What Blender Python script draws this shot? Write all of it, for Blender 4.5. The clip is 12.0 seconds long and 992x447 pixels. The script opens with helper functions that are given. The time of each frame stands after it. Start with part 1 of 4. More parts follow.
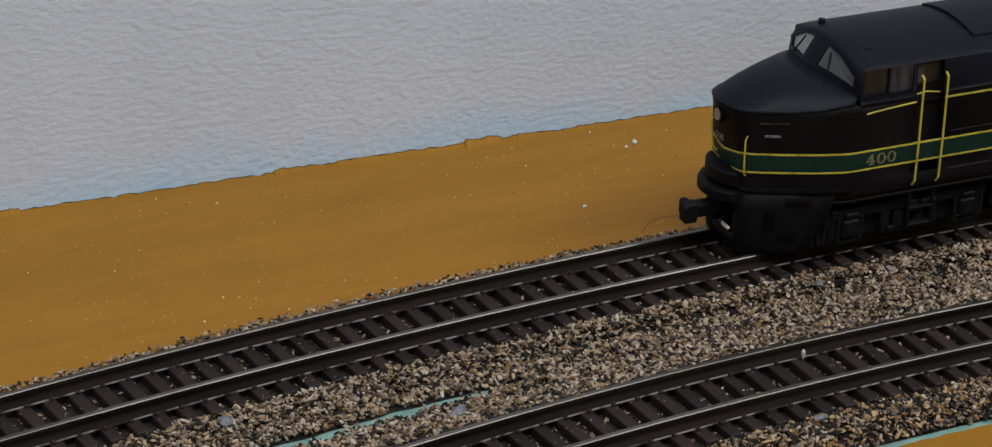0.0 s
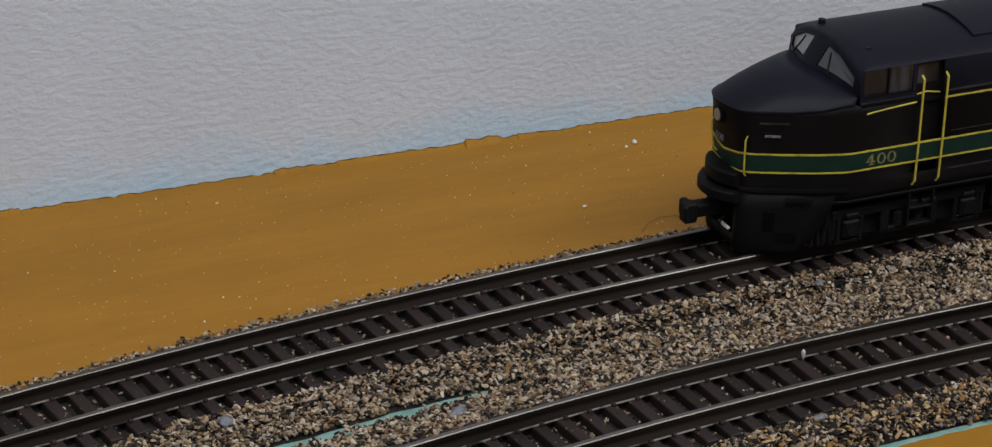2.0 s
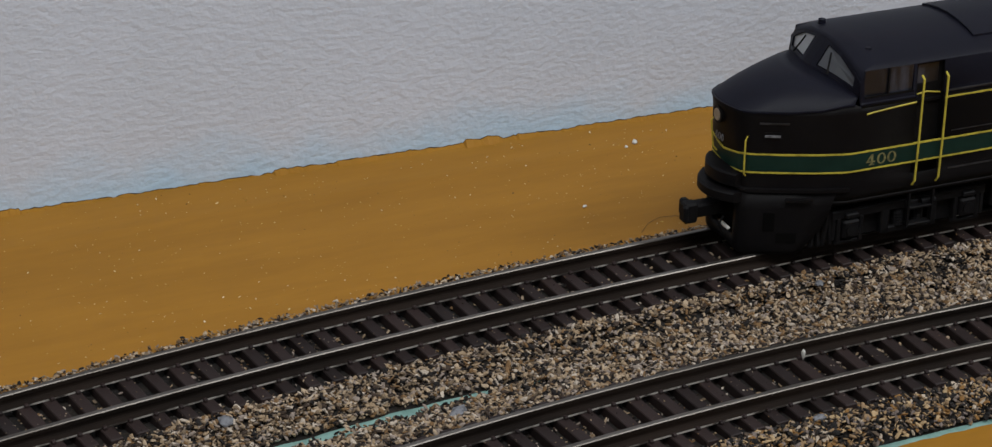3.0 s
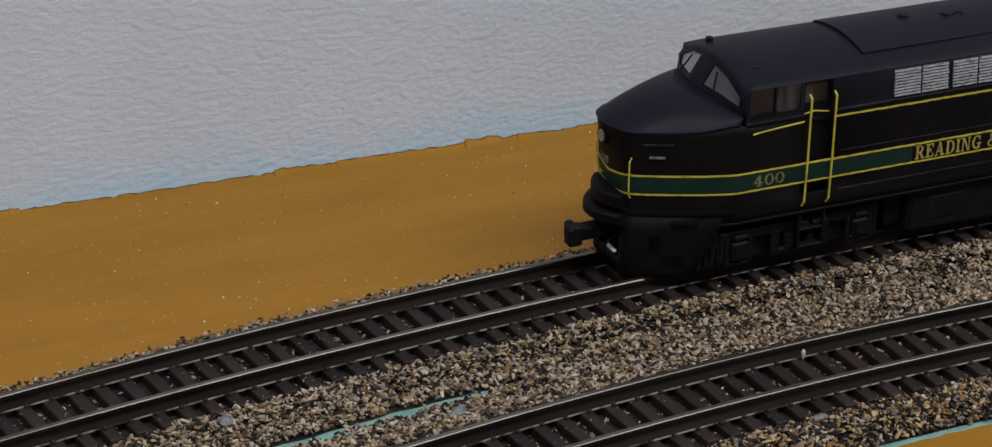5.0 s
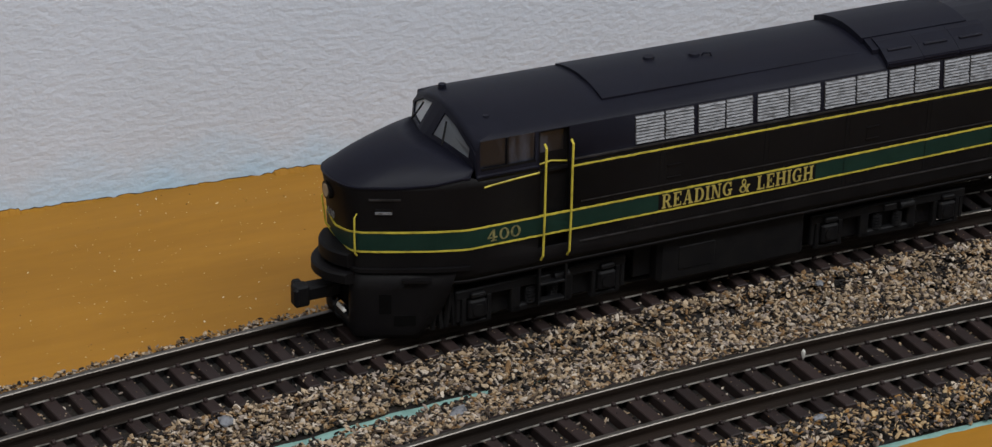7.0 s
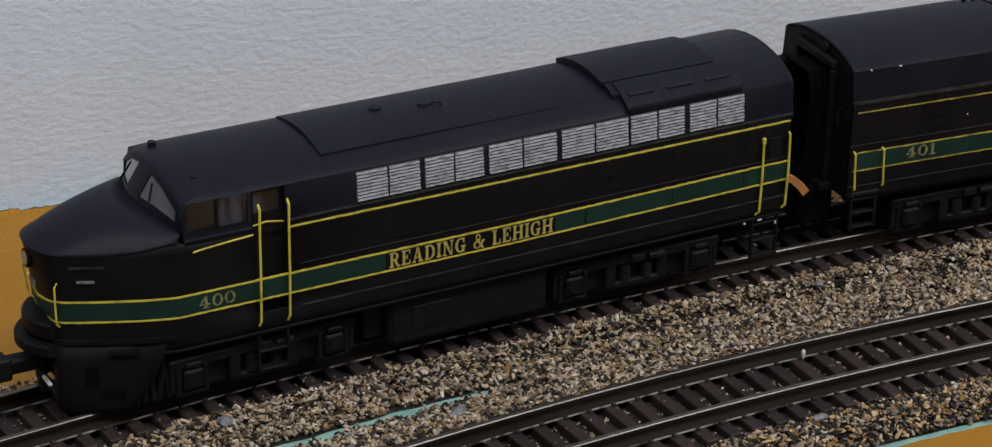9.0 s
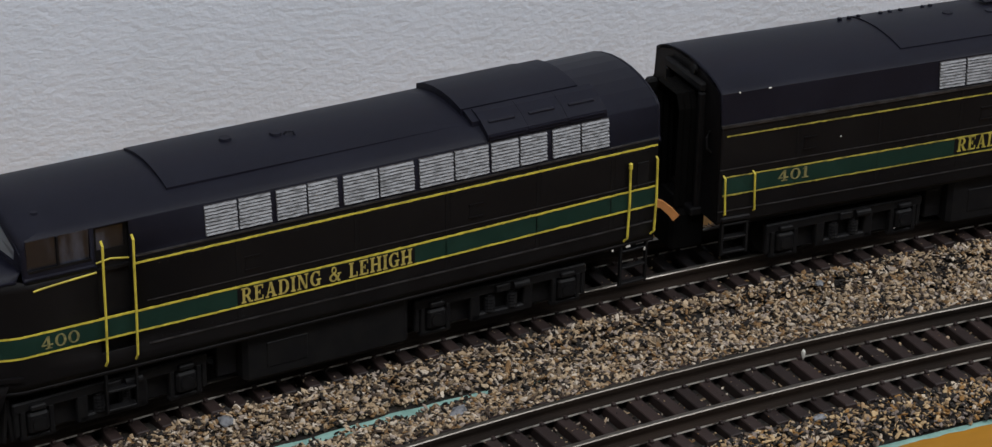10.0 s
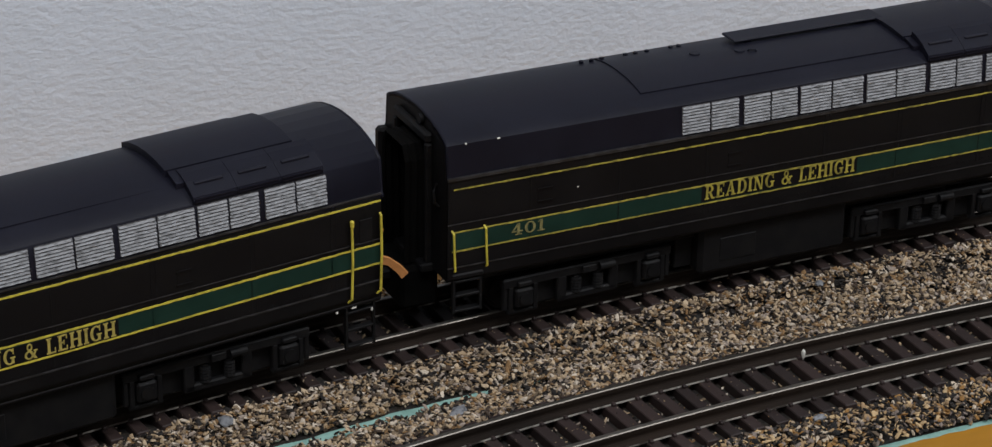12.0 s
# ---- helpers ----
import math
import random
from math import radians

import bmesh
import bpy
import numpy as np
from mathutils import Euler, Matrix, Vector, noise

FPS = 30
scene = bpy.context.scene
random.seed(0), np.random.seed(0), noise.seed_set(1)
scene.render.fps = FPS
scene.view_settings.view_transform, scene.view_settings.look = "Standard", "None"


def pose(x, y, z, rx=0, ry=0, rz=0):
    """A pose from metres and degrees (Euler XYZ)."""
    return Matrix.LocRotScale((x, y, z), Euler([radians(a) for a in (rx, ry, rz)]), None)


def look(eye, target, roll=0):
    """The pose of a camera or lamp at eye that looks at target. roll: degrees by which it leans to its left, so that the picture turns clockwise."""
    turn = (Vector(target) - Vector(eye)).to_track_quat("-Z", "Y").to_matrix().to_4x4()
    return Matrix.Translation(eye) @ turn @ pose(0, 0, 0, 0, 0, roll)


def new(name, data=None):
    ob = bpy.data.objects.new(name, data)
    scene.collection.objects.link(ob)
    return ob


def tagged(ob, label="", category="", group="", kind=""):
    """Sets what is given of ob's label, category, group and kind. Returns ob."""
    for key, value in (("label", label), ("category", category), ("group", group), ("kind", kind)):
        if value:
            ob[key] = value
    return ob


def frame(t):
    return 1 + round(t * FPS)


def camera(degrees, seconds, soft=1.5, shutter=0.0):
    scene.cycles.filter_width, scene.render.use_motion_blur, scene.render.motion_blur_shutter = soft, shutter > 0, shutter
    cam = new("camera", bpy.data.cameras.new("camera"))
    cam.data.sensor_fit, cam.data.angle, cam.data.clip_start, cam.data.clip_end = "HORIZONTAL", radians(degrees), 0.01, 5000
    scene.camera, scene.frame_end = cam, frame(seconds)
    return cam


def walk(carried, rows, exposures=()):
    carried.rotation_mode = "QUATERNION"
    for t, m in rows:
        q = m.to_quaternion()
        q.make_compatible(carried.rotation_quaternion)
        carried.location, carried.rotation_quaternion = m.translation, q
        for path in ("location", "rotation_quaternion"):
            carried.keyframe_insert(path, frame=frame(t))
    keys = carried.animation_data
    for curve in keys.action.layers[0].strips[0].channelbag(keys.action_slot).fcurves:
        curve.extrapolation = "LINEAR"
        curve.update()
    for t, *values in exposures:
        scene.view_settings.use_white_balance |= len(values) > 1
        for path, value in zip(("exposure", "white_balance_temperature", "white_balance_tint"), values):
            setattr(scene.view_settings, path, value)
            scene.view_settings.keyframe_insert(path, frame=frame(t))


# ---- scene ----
# One unit below is a millimetre: meshes are made in mm and scaled by MM. z = 0 is the railhead.
MM = 0.001
FAR_K, FAR_K1 = -0.00098511, 6.5506e-06      # curvature of the rear track, and its change along it
NEAR_K, NEAR_K1, NEAR_Y = -0.00169957, 1.32732e-05, -34.630
NEAR_Z = 0.4
FAR_TIE, FAR_PITCH = -32.45, 3.395     # a tie's place along each track, and the spacing
NEAR_TIE, NEAR_PITCH = -7.0, 3.42
HALF_BASE = 29.0

# ---- camera ----
def camera_pose(x, y, z, yaw, down, lean):
    a, p, r = radians(yaw), radians(down), radians(lean)
    f = Vector((math.sin(a) * math.cos(p), math.cos(a) * math.cos(p), -math.sin(p)))
    rt = Vector((math.cos(a), -math.sin(a), 0))
    up = rt.cross(f)
    rt, up = math.cos(r) * rt + math.sin(r) * up, math.cos(r) * up - math.sin(r) * rt
    m = Matrix((rt, up, -f)).transposed().to_4x4()
    m.translation = (x * MM, y * MM, z * MM)
    return m


cam = camera(22.6127, 12.0, 1.3)
EYE = camera_pose(-162.26, -266.01, 150.98, 26.099, 25.482, 0.974)
walk(cam, [(0.0, EYE), (12.0, EYE)], [(0.0, -0.10), (5.4, -0.10), (6.3, 0.13), (12.0, 0.14)])

# ---- light ----
world = bpy.data.worlds.new("world")
scene.world = world
world.use_nodes = True
world.node_tree.nodes["Background"].inputs[0].default_value = (0.75, 0.85, 1.0, 1)
world.node_tree.nodes["Background"].inputs[1].default_value = 0.05


def area_lamp(name, at, target, sx, sy, watts, colour):
    lamp = bpy.data.lights.new(name, "AREA")
    lamp.shape, lamp.size, lamp.size_y = "RECTANGLE", sx, sy
    lamp.energy, lamp.color = watts, colour
    ob = new(name, lamp)
    ob.matrix_world = look(at, target)
    return ob


LAMP_COLOUR = (0.94, 0.97, 1.0)
area_lamp("ceiling_lamp", (-0.35, -0.75, 1.36), (-0.35, -0.75, 0), 1.2, 0.5, 18, LAMP_COLOUR)
area_lamp("ceiling_lamp", (1.1, -0.9, 1.36), (1.1, -0.9, 0), 1.2, 0.5, 18, LAMP_COLOUR)


# ---- materials ----
def mat(name, base, other=None, rough=0.6, metal=0.0, scale=300.0, detail=4.0, lo=0.4, hi=0.65, bump=0.0, bscale=None,
        bdist=0.0002, rvar=0.0, stretch=(1, 1, 1), fine=0.12, spec=0.5):
    """Two tones mixed by a noise, a finer noise on top, and a bump."""
    m = bpy.data.materials.new(name)
    m.use_nodes = True
    nt = m.node_tree
    bs = nt.nodes["Principled BSDF"]
    bs.inputs["Roughness"].default_value = rough
    bs.inputs["Metallic"].default_value = metal
    bs.inputs["Specular IOR Level"].default_value = spec
    tc = nt.nodes.new("ShaderNodeTexCoord")
    mp = nt.nodes.new("ShaderNodeMapping")
    mp.inputs["Scale"].default_value = stretch
    nt.links.new(tc.outputs["Object"], mp.inputs[0])

    def nz(s, d):
        n = nt.nodes.new("ShaderNodeTexNoise")
        n.inputs["Scale"].default_value = s
        n.inputs["Detail"].default_value = d
        nt.links.new(mp.outputs[0], n.inputs["Vector"])
        return n
    n1 = nz(scale, detail)
    ramp = nt.nodes.new("ShaderNodeValToRGB")
    ramp.color_ramp.elements[0].position, ramp.color_ramp.elements[1].position = lo, hi
    ramp.color_ramp.elements[0].color = (*base, 1)
    ramp.color_ramp.elements[1].color = (*(other or [c * 0.8 for c in base]), 1)
    nt.links.new(n1.outputs["Fac"], ramp.inputs[0])
    n2 = nz(scale * 7.3, 3)
    mx = nt.nodes.new("ShaderNodeMix")
    mx.data_type, mx.blend_type = "RGBA", "OVERLAY"
    mx.inputs[0].default_value = fine
    nt.links.new(ramp.outputs[0], mx.inputs[6])
    nt.links.new(n2.outputs["Fac"], mx.inputs[7])
    nt.links.new(mx.outputs[2], bs.inputs["Base Color"])
    if rvar:
        mr = nt.nodes.new("ShaderNodeMapRange")
        mr.inputs[3].default_value, mr.inputs[4].default_value = rough - rvar, rough + rvar
        nt.links.new(n1.outputs["Fac"], mr.inputs[0])
        nt.links.new(mr.outputs[0], bs.inputs["Roughness"])
    if bump:
        nb = nz(bscale or scale, 4)
        bp = nt.nodes.new("ShaderNodeBump")
        bp.inputs["Strength"].default_value = bump
        bp.inputs["Distance"].default_value = bdist
        nt.links.new(nb.outputs["Fac"], bp.inputs["Height"])
        nt.links.new(bp.outputs[0], bs.inputs["Normal"])
    return m


def island_mat(name, tones, rough=0.85, per="island"):
    """A tone of its own for each stone or piece."""
    m = mat(name, (0.3, 0.3, 0.3), rough=rough, spec=0.25, scale=900, bump=0.4, bscale=2500, bdist=0.00006)
    nt = m.node_tree
    src = nt.nodes.new("ShaderNodeNewGeometry") if per == "island" else nt.nodes.new("ShaderNodeObjectInfo")
    out = src.outputs["Random Per Island"] if per == "island" else src.outputs["Random"]
    ramp = nt.nodes.new("ShaderNodeValToRGB")
    ramp.color_ramp.interpolation = "CONSTANT" if per == "island" else "LINEAR"
    el = ramp.color_ramp.elements
    while len(el) < len(tones):
        el.new(0.5)
    for i, (p, c) in enumerate(tones):
        el[i].position, el[i].color = p, (*c, 1)
    nt.links.new(out, ramp.inputs[0])
    mx = [n for n in nt.nodes if n.type == "MIX"][0]
    nt.links.new(ramp.outputs[0], mx.inputs[6])
    mx.inputs[0].default_value = 0.35
    return m


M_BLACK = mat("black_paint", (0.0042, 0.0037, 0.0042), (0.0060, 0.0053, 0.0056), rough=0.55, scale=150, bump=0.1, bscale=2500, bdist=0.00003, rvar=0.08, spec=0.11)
# The same black, paler and bluer: overhead light put into the upper parts' colour.
M_ROOF = mat("black_paint_toplit", (0.0050, 0.0051, 0.0100), (0.0068, 0.0070, 0.0128), rough=0.48, scale=120, bump=0.12, bscale=2500, bdist=0.00003, rvar=0.07, spec=0.13)
M_DARK = mat("black_plastic", (0.0037, 0.0035, 0.0041), (0.0064, 0.0059, 0.0060), rough=0.6, scale=600, spec=0.13)
# Worn ridges, made paler to paint the highlight along their edges.
M_RIDGE = mat("worn_edge_highlight", (0.028, 0.026, 0.027), (0.012, 0.011, 0.011), rough=0.5, scale=500, lo=0.4, hi=0.6, spec=0.3)
M_GREEN = mat("dark_green_paint", (0.0045, 0.020, 0.0145), (0.007, 0.026, 0.019), rough=0.5, scale=250, spec=0.2)
M_YELLOW = mat("yellow_paint", (0.50, 0.41, 0.045), (0.30, 0.24, 0.025), rough=0.6, scale=900, lo=0.45, hi=0.7)
M_GOLD = mat("gold_lettering", (0.38, 0.30, 0.07), (0.20, 0.16, 0.04), rough=0.6, scale=1500, lo=0.4, hi=0.7)
M_FADED = mat("faded_gold_lettering", (0.20, 0.175, 0.065), (0.04, 0.045, 0.02), rough=0.6, scale=1500, lo=0.4, hi=0.7)
M_SILVER = mat("drybrushed_silver", (0.19, 0.193, 0.207), (0.06, 0.06, 0.064), rough=0.55, metal=0.15, scale=2300, lo=0.46, hi=0.68, stretch=(0.4, 1, 1.6), fine=0.3)
M_TARNISH = mat("dull_grey_paint", (0.085, 0.086, 0.093), (0.03, 0.03, 0.033), rough=0.6, scale=2600, lo=0.42, hi=0.62)
M_DULL = mat("worn_yellow_paint", (0.34, 0.28, 0.04), (0.13, 0.11, 0.022), rough=0.6, scale=900, lo=0.42, hi=0.66)
M_WHITE = mat("white_chip", (0.62, 0.60, 0.55), (0.42, 0.40, 0.36), rough=0.6, scale=900)
M_ORANGE = mat("bare_orange_plastic", (0.55, 0.24, 0.08), (0.45, 0.18, 0.06), rough=0.5, scale=700)
# Dark opaque glass; the pale noise streaks paint its reflections.
M_STREAKED = mat("window_painted_reflections", (0.007, 0.0075, 0.010), (0.046, 0.052, 0.072), rough=0.3, scale=600, lo=0.50, hi=0.74, stretch=(1, 1, 0.3))
M_STREAKED.node_tree.nodes["Principled BSDF"].inputs["Transmission Weight"].default_value = 0.0
M_PANE_DIM = bpy.data.materials.new("dim_windshield_plastic")
M_PANE_DIM.use_nodes = True
_b = M_PANE_DIM.node_tree.nodes["Principled BSDF"]
_b.inputs["Base Color"].default_value = (0.25, 0.265, 0.29, 1)
_b.inputs["Roughness"].default_value = 0.3
_b.inputs["Transmission Weight"].default_value = 0.75
_b.inputs["IOR"].default_value = 1.4
# Same plastic, tinted lighter for the bright wall seen through the far pane.
M_PANE_BRIGHT = M_PANE_DIM.copy()
M_PANE_BRIGHT.name = "bright_windshield_plastic"
M_PANE_BRIGHT.node_tree.nodes["Principled BSDF"].inputs["Base Color"].default_value = (0.72, 0.74, 0.76, 1)
# Blacker than the body: paints the shade of recesses and of the unit gap.
M_SHADE_BLACK = mat("shade_black", (0.0022, 0.002, 0.002), (0.003, 0.0028, 0.0026), rough=0.9, scale=300, spec=0.05)
# Dark brown of the painted gap shade at the wall's foot, and of the hair.
M_GAP_SHADE_HAIR = mat("gap_shade_and_hair", (0.028, 0.017, 0.008), (0.05, 0.03, 0.012), rough=0.9, scale=400)
M_LENS = mat("headlight_lens", (0.28, 0.24, 0.19), rough=0.15, scale=900)
M_RAILSIDE = mat("tarnished_rail", (0.017, 0.0112, 0.0083), (0.008, 0.0056, 0.0043), rough=0.72, scale=250, rvar=0.08, stretch=(0.15, 1, 1), spec=0.1)
M_RAILHEAD = mat("polished_rail", (0.19, 0.17, 0.15), (0.11, 0.097, 0.084), rough=0.36, metal=0.9, scale=220, rvar=0.08, stretch=(0.12, 1, 1))
# Pale patches paint the broken line of glints along the rail foot.
M_RAILFOOT = mat("rail_foot_glints", (0.42, 0.39, 0.35), (0.05, 0.042, 0.036), rough=0.5, metal=0.2, scale=420, lo=0.46, hi=0.6)
M_TIE = island_mat("brown_plastic_tie", [(0.0, (0.014, 0.0090, 0.0084)), (0.5, (0.020, 0.0125, 0.0115)), (1.0, (0.028, 0.0172, 0.0155))], 0.6, "object")
M_STONE = island_mat("ballast_stone", [(0.0, (0.30, 0.215, 0.1325)), (0.14, (0.16, 0.115, 0.0742)), (0.26, (0.40, 0.30, 0.2014)), (0.37, (0.050, 0.034, 0.0244)),
                                       (0.50, (0.25, 0.20, 0.1643)), (0.62, (0.014, 0.0115, 0.0106)), (0.82, (0.17, 0.098, 0.0445)), (0.92, (0.46, 0.385, 0.3075))])
M_STONE_DARK = island_mat("dark_mixed_stone", [(0.0, (0.25, 0.165, 0.0901)), (0.13, (0.09, 0.064, 0.0445)), (0.24, (0.40, 0.28, 0.1537)), (0.36, (0.017, 0.014, 0.0127)),
                                                (0.60, (0.17, 0.135, 0.1166)), (0.69, (0.011, 0.010, 0.0096)), (0.84, (0.22, 0.115, 0.0381)), (0.93, (0.43, 0.35, 0.2651))])
# Near-black, so the shade between stones and ties is in the bed's colour.
M_BED = mat("ballast_gap_shade", (0.008, 0.006, 0.005), (0.020, 0.014, 0.009), rough=0.9, scale=700, bump=0.8, bscale=1200, bdist=0.0004)
M_FOAM = mat("teal_foam", (0.22, 0.37, 0.33), (0.15, 0.27, 0.24), rough=0.8, scale=500, bump=0.3, bscale=1500, bdist=0.0001)
M_GROUND = mat("tan_latex_paint", (0.298, 0.136, 0.0125), (0.256, 0.116, 0.0105), rough=0.55, scale=60, lo=0.35, hi=0.7, bump=0.15, bscale=700, bdist=0.00012,
               rvar=0.06, stretch=(0.35, 1.6, 1), spec=0.2)
M_CRUMB = island_mat("ground_crumb", [(0.0, (0.55, 0.42, 0.22)), (0.4, (0.68, 0.6, 0.45)), (0.62, (0.10, 0.06, 0.03)), (0.8, (0.45, 0.30, 0.10))])
M_ROOM = mat("off_white_wall_paint", (0.66, 0.66, 0.65), (0.62, 0.62, 0.61), rough=0.8, scale=8)
M_CEIL = mat("white_ceiling_paint", (0.78, 0.78, 0.77), (0.74, 0.74, 0.73), rough=0.9, scale=8)
M_FLOOR = mat("grey_floor", (0.20, 0.19, 0.18), (0.16, 0.15, 0.14), rough=0.7, scale=12)


def wall_material():
    """White roller-stippled paint over a blue coat that shows near the foot of the wall."""
    m = mat("stippled_wall_paint", (0.575, 0.61, 0.685), (0.55, 0.585, 0.655), rough=0.75, scale=45, fine=0.05)
    nt = m.node_tree
    bs = nt.nodes["Principled BSDF"]
    mx = [n for n in nt.nodes if n.type == "MIX"][0]
    tc = [n for n in nt.nodes if n.type == "TEX_COORD"][0]
    sep = nt.nodes.new("ShaderNodeSeparateXYZ")
    nt.links.new(tc.outputs["Object"], sep.inputs[0])
    nz = nt.nodes.new("ShaderNodeTexNoise")
    nz.inputs["Scale"].default_value, nz.inputs["Detail"].default_value = 90, 5
    nt.links.new(tc.outputs["Object"], nz.inputs["Vector"])
    ad = nt.nodes.new("ShaderNodeMath")
    ad.operation = "MULTIPLY_ADD"
    ad.inputs[1].default_value = 0.013
    nt.links.new(nz.outputs["Fac"], ad.inputs[0])
    mr = nt.nodes.new("ShaderNodeMapRange")
    mr.interpolation_type = "SMOOTHSTEP"
    mr.inputs[1].default_value, mr.inputs[2].default_value = 0.0045, 0.0150
    mr.inputs[3].default_value, mr.inputs[4].default_value = 1.0, 0.0
    nt.links.new(sep.outputs["Z"], ad.inputs[2])
    nt.links.new(ad.outputs[0], mr.inputs[0])
    m2 = nt.nodes.new("ShaderNodeMix")
    m2.data_type = "RGBA"
    m2.inputs[7].default_value = (0.42, 0.59, 0.75, 1)
    nt.links.new(mr.outputs[0], m2.inputs[0])
    nt.links.new(mx.outputs[2], m2.inputs[6])
    nt.links.new(m2.outputs[2], bs.inputs["Base Color"])
    mp = nt.nodes.new("ShaderNodeMapping")
    mp.inputs["Scale"].default_value = (0.9, 1, 1.2)
    nt.links.new(tc.outputs["Object"], mp.inputs[0])
    hs = []
    for s, w in ((950, 1.0), (480, 0.6), (2400, 0.3)):
        n = nt.nodes.new("ShaderNodeTexNoise")
        n.inputs["Scale"].default_value, n.inputs["Detail"].default_value = s, 1.2
        nt.links.new(mp.outputs[0], n.inputs["Vector"])
        k = nt.nodes.new("ShaderNodeMath")
        k.operation, k.inputs[1].default_value = "MULTIPLY", w
        nt.links.new(n.outputs["Fac"], k.inputs[0])
        hs.append(k)
    sm = nt.nodes.new("ShaderNodeMath")
    nt.links.new(hs[0].outputs[0], sm.inputs[0])
    nt.links.new(hs[1].outputs[0], sm.inputs[1])
    first, sm = sm, nt.nodes.new("ShaderNodeMath")
    nt.links.new(first.outputs[0], sm.inputs[0])
    nt.links.new(hs[2].outputs[0], sm.inputs[1])
    bp = nt.nodes.new("ShaderNodeBump")
    bp.inputs["Strength"].default_value, bp.inputs["Distance"].default_value = 0.24, 0.0006
    nt.links.new(sm.outputs[0], bp.inputs["Height"])
    nt.links.new(bp.outputs[0], bs.inputs["Normal"])
    return m


M_WALL = wall_material()


# ---- mesh helpers, in mm ----
def part(name, bm, material, parent=None, label="", smooth=False, at=None):
    """Links a bmesh as one mesh object, under a thing or a part."""
    me = bpy.data.meshes.new(name)
    bmesh.ops.recalc_face_normals(bm, faces=bm.faces)
    bm.transform(Matrix.Scale(MM, 4))
    for f in bm.faces:
        f.smooth = smooth
    bm.to_mesh(me)
    bm.free()
    for m in (material if isinstance(material, (list, tuple)) else [material]):
        me.materials.append(m)
    if smooth:
        me.set_sharp_from_angle(angle=radians(38))
    ob = new(name, me)
    if parent:
        ob.parent = parent
    if at is not None:
        ob.matrix_basis = at
    return tagged(ob, label)


def box(bm, x0, x1, y0, y1, z0, z1, bevel=0.0):
    r = bmesh.ops.create_cube(bm, size=1.0, matrix=Matrix.Translation(((x0 + x1) / 2, (y0 + y1) / 2, (z0 + z1) / 2))
                              @ Matrix.Diagonal((x1 - x0, y1 - y0, z1 - z0, 1)))
    if bevel:
        es = list({e for v in r["verts"] for e in v.link_edges})
        bmesh.ops.bevel(bm, geom=es, offset=bevel, segments=1, affect="EDGES")
    return bm


def boxes(*rows, bevel=0.0):
    bm = bmesh.new()
    for r in rows:
        box(bm, *r, bevel=bevel)
    return bm


def rod(bm, pts, r, n=6):
    """A round bar through the points."""
    pts = [Vector(p) for p in pts]
    rings = []
    for i, p in enumerate(pts):
        d = (pts[min(i + 1, len(pts) - 1)] - pts[max(i - 1, 0)]).normalized()
        a = d.cross(Vector((0.31, 0.2, 0.93))).normalized()
        b = d.cross(a)
        rings.append([bm.verts.new(p + r * (math.cos(2 * math.pi * j / n) * a + math.sin(2 * math.pi * j / n) * b)) for j in range(n)])
    for s, t in zip(rings, rings[1:]):
        for j in range(n):
            bm.faces.new((s[j], s[(j + 1) % n], t[(j + 1) % n], t[j]))
    bm.faces.new(rings[0][::-1])
    bm.faces.new(rings[-1])
    return bm


def cyl(bm, at, r, h, axis="z", n=16, r2=None):
    turn = {"z": Matrix.Identity(4), "y": Matrix.Rotation(math.pi / 2, 4, "X"), "x": Matrix.Rotation(math.pi / 2, 4, "Y")}[axis]
    bmesh.ops.create_cone(bm, cap_ends=True, segments=n, radius1=r, radius2=r if r2 is None else r2, depth=h, matrix=Matrix.Translation(at) @ turn)
    return bm


def grid_faces(bm, rows, skip=(), close=False):
    """Quads between rows of points; skip holds (row, column) cells left open."""
    vs = [[bm.verts.new(p) for p in row] for row in rows]
    for i in range(len(vs) - 1):
        n = len(vs[i])
        for j in range(n if close else n - 1):
            if (i, j) not in skip:
                bm.faces.new((vs[i][j], vs[i][(j + 1) % n], vs[i + 1][(j + 1) % n], vs[i + 1][j]))
    return vs


def solid(ob, mm, offset=-1):
    s = ob.modifiers.new("thickness", "SOLIDIFY")
    s.thickness, s.offset = mm * MM, offset
    return ob


def arc_points(cx, cy, rx, ry, a0, a1, n=14):
    return [(cx + rx * math.cos(radians(a0 + (a1 - a0) * i / n)), cy + ry * math.sin(radians(a0 + (a1 - a0) * i / n))) for i in range(n + 1)]


def bowl(cx, cy, rx, ry, a0, a1, tx, ty):
    """A curved stroke, thick at its sides and thin at top and foot, as quads."""
    o, i = arc_points(cx, cy, rx, ry, a0, a1), arc_points(cx, cy, rx - tx, ry - ty, a0, a1)
    return [(o[k], o[k + 1], i[k + 1], i[k]) for k in range(len(o) - 1)]


def bar2(x0, y0, x1, y1):
    return [((x0, y0), (x1, y0), (x1, y1), (x0, y1))]


def stem(x, w=0.21):
    return bar2(x, 0, x + w, 1) + bar2(x - 0.09, 0, x + w + 0.09, 0.09) + bar2(x - 0.09, 0.91, x + w + 0.09, 1)


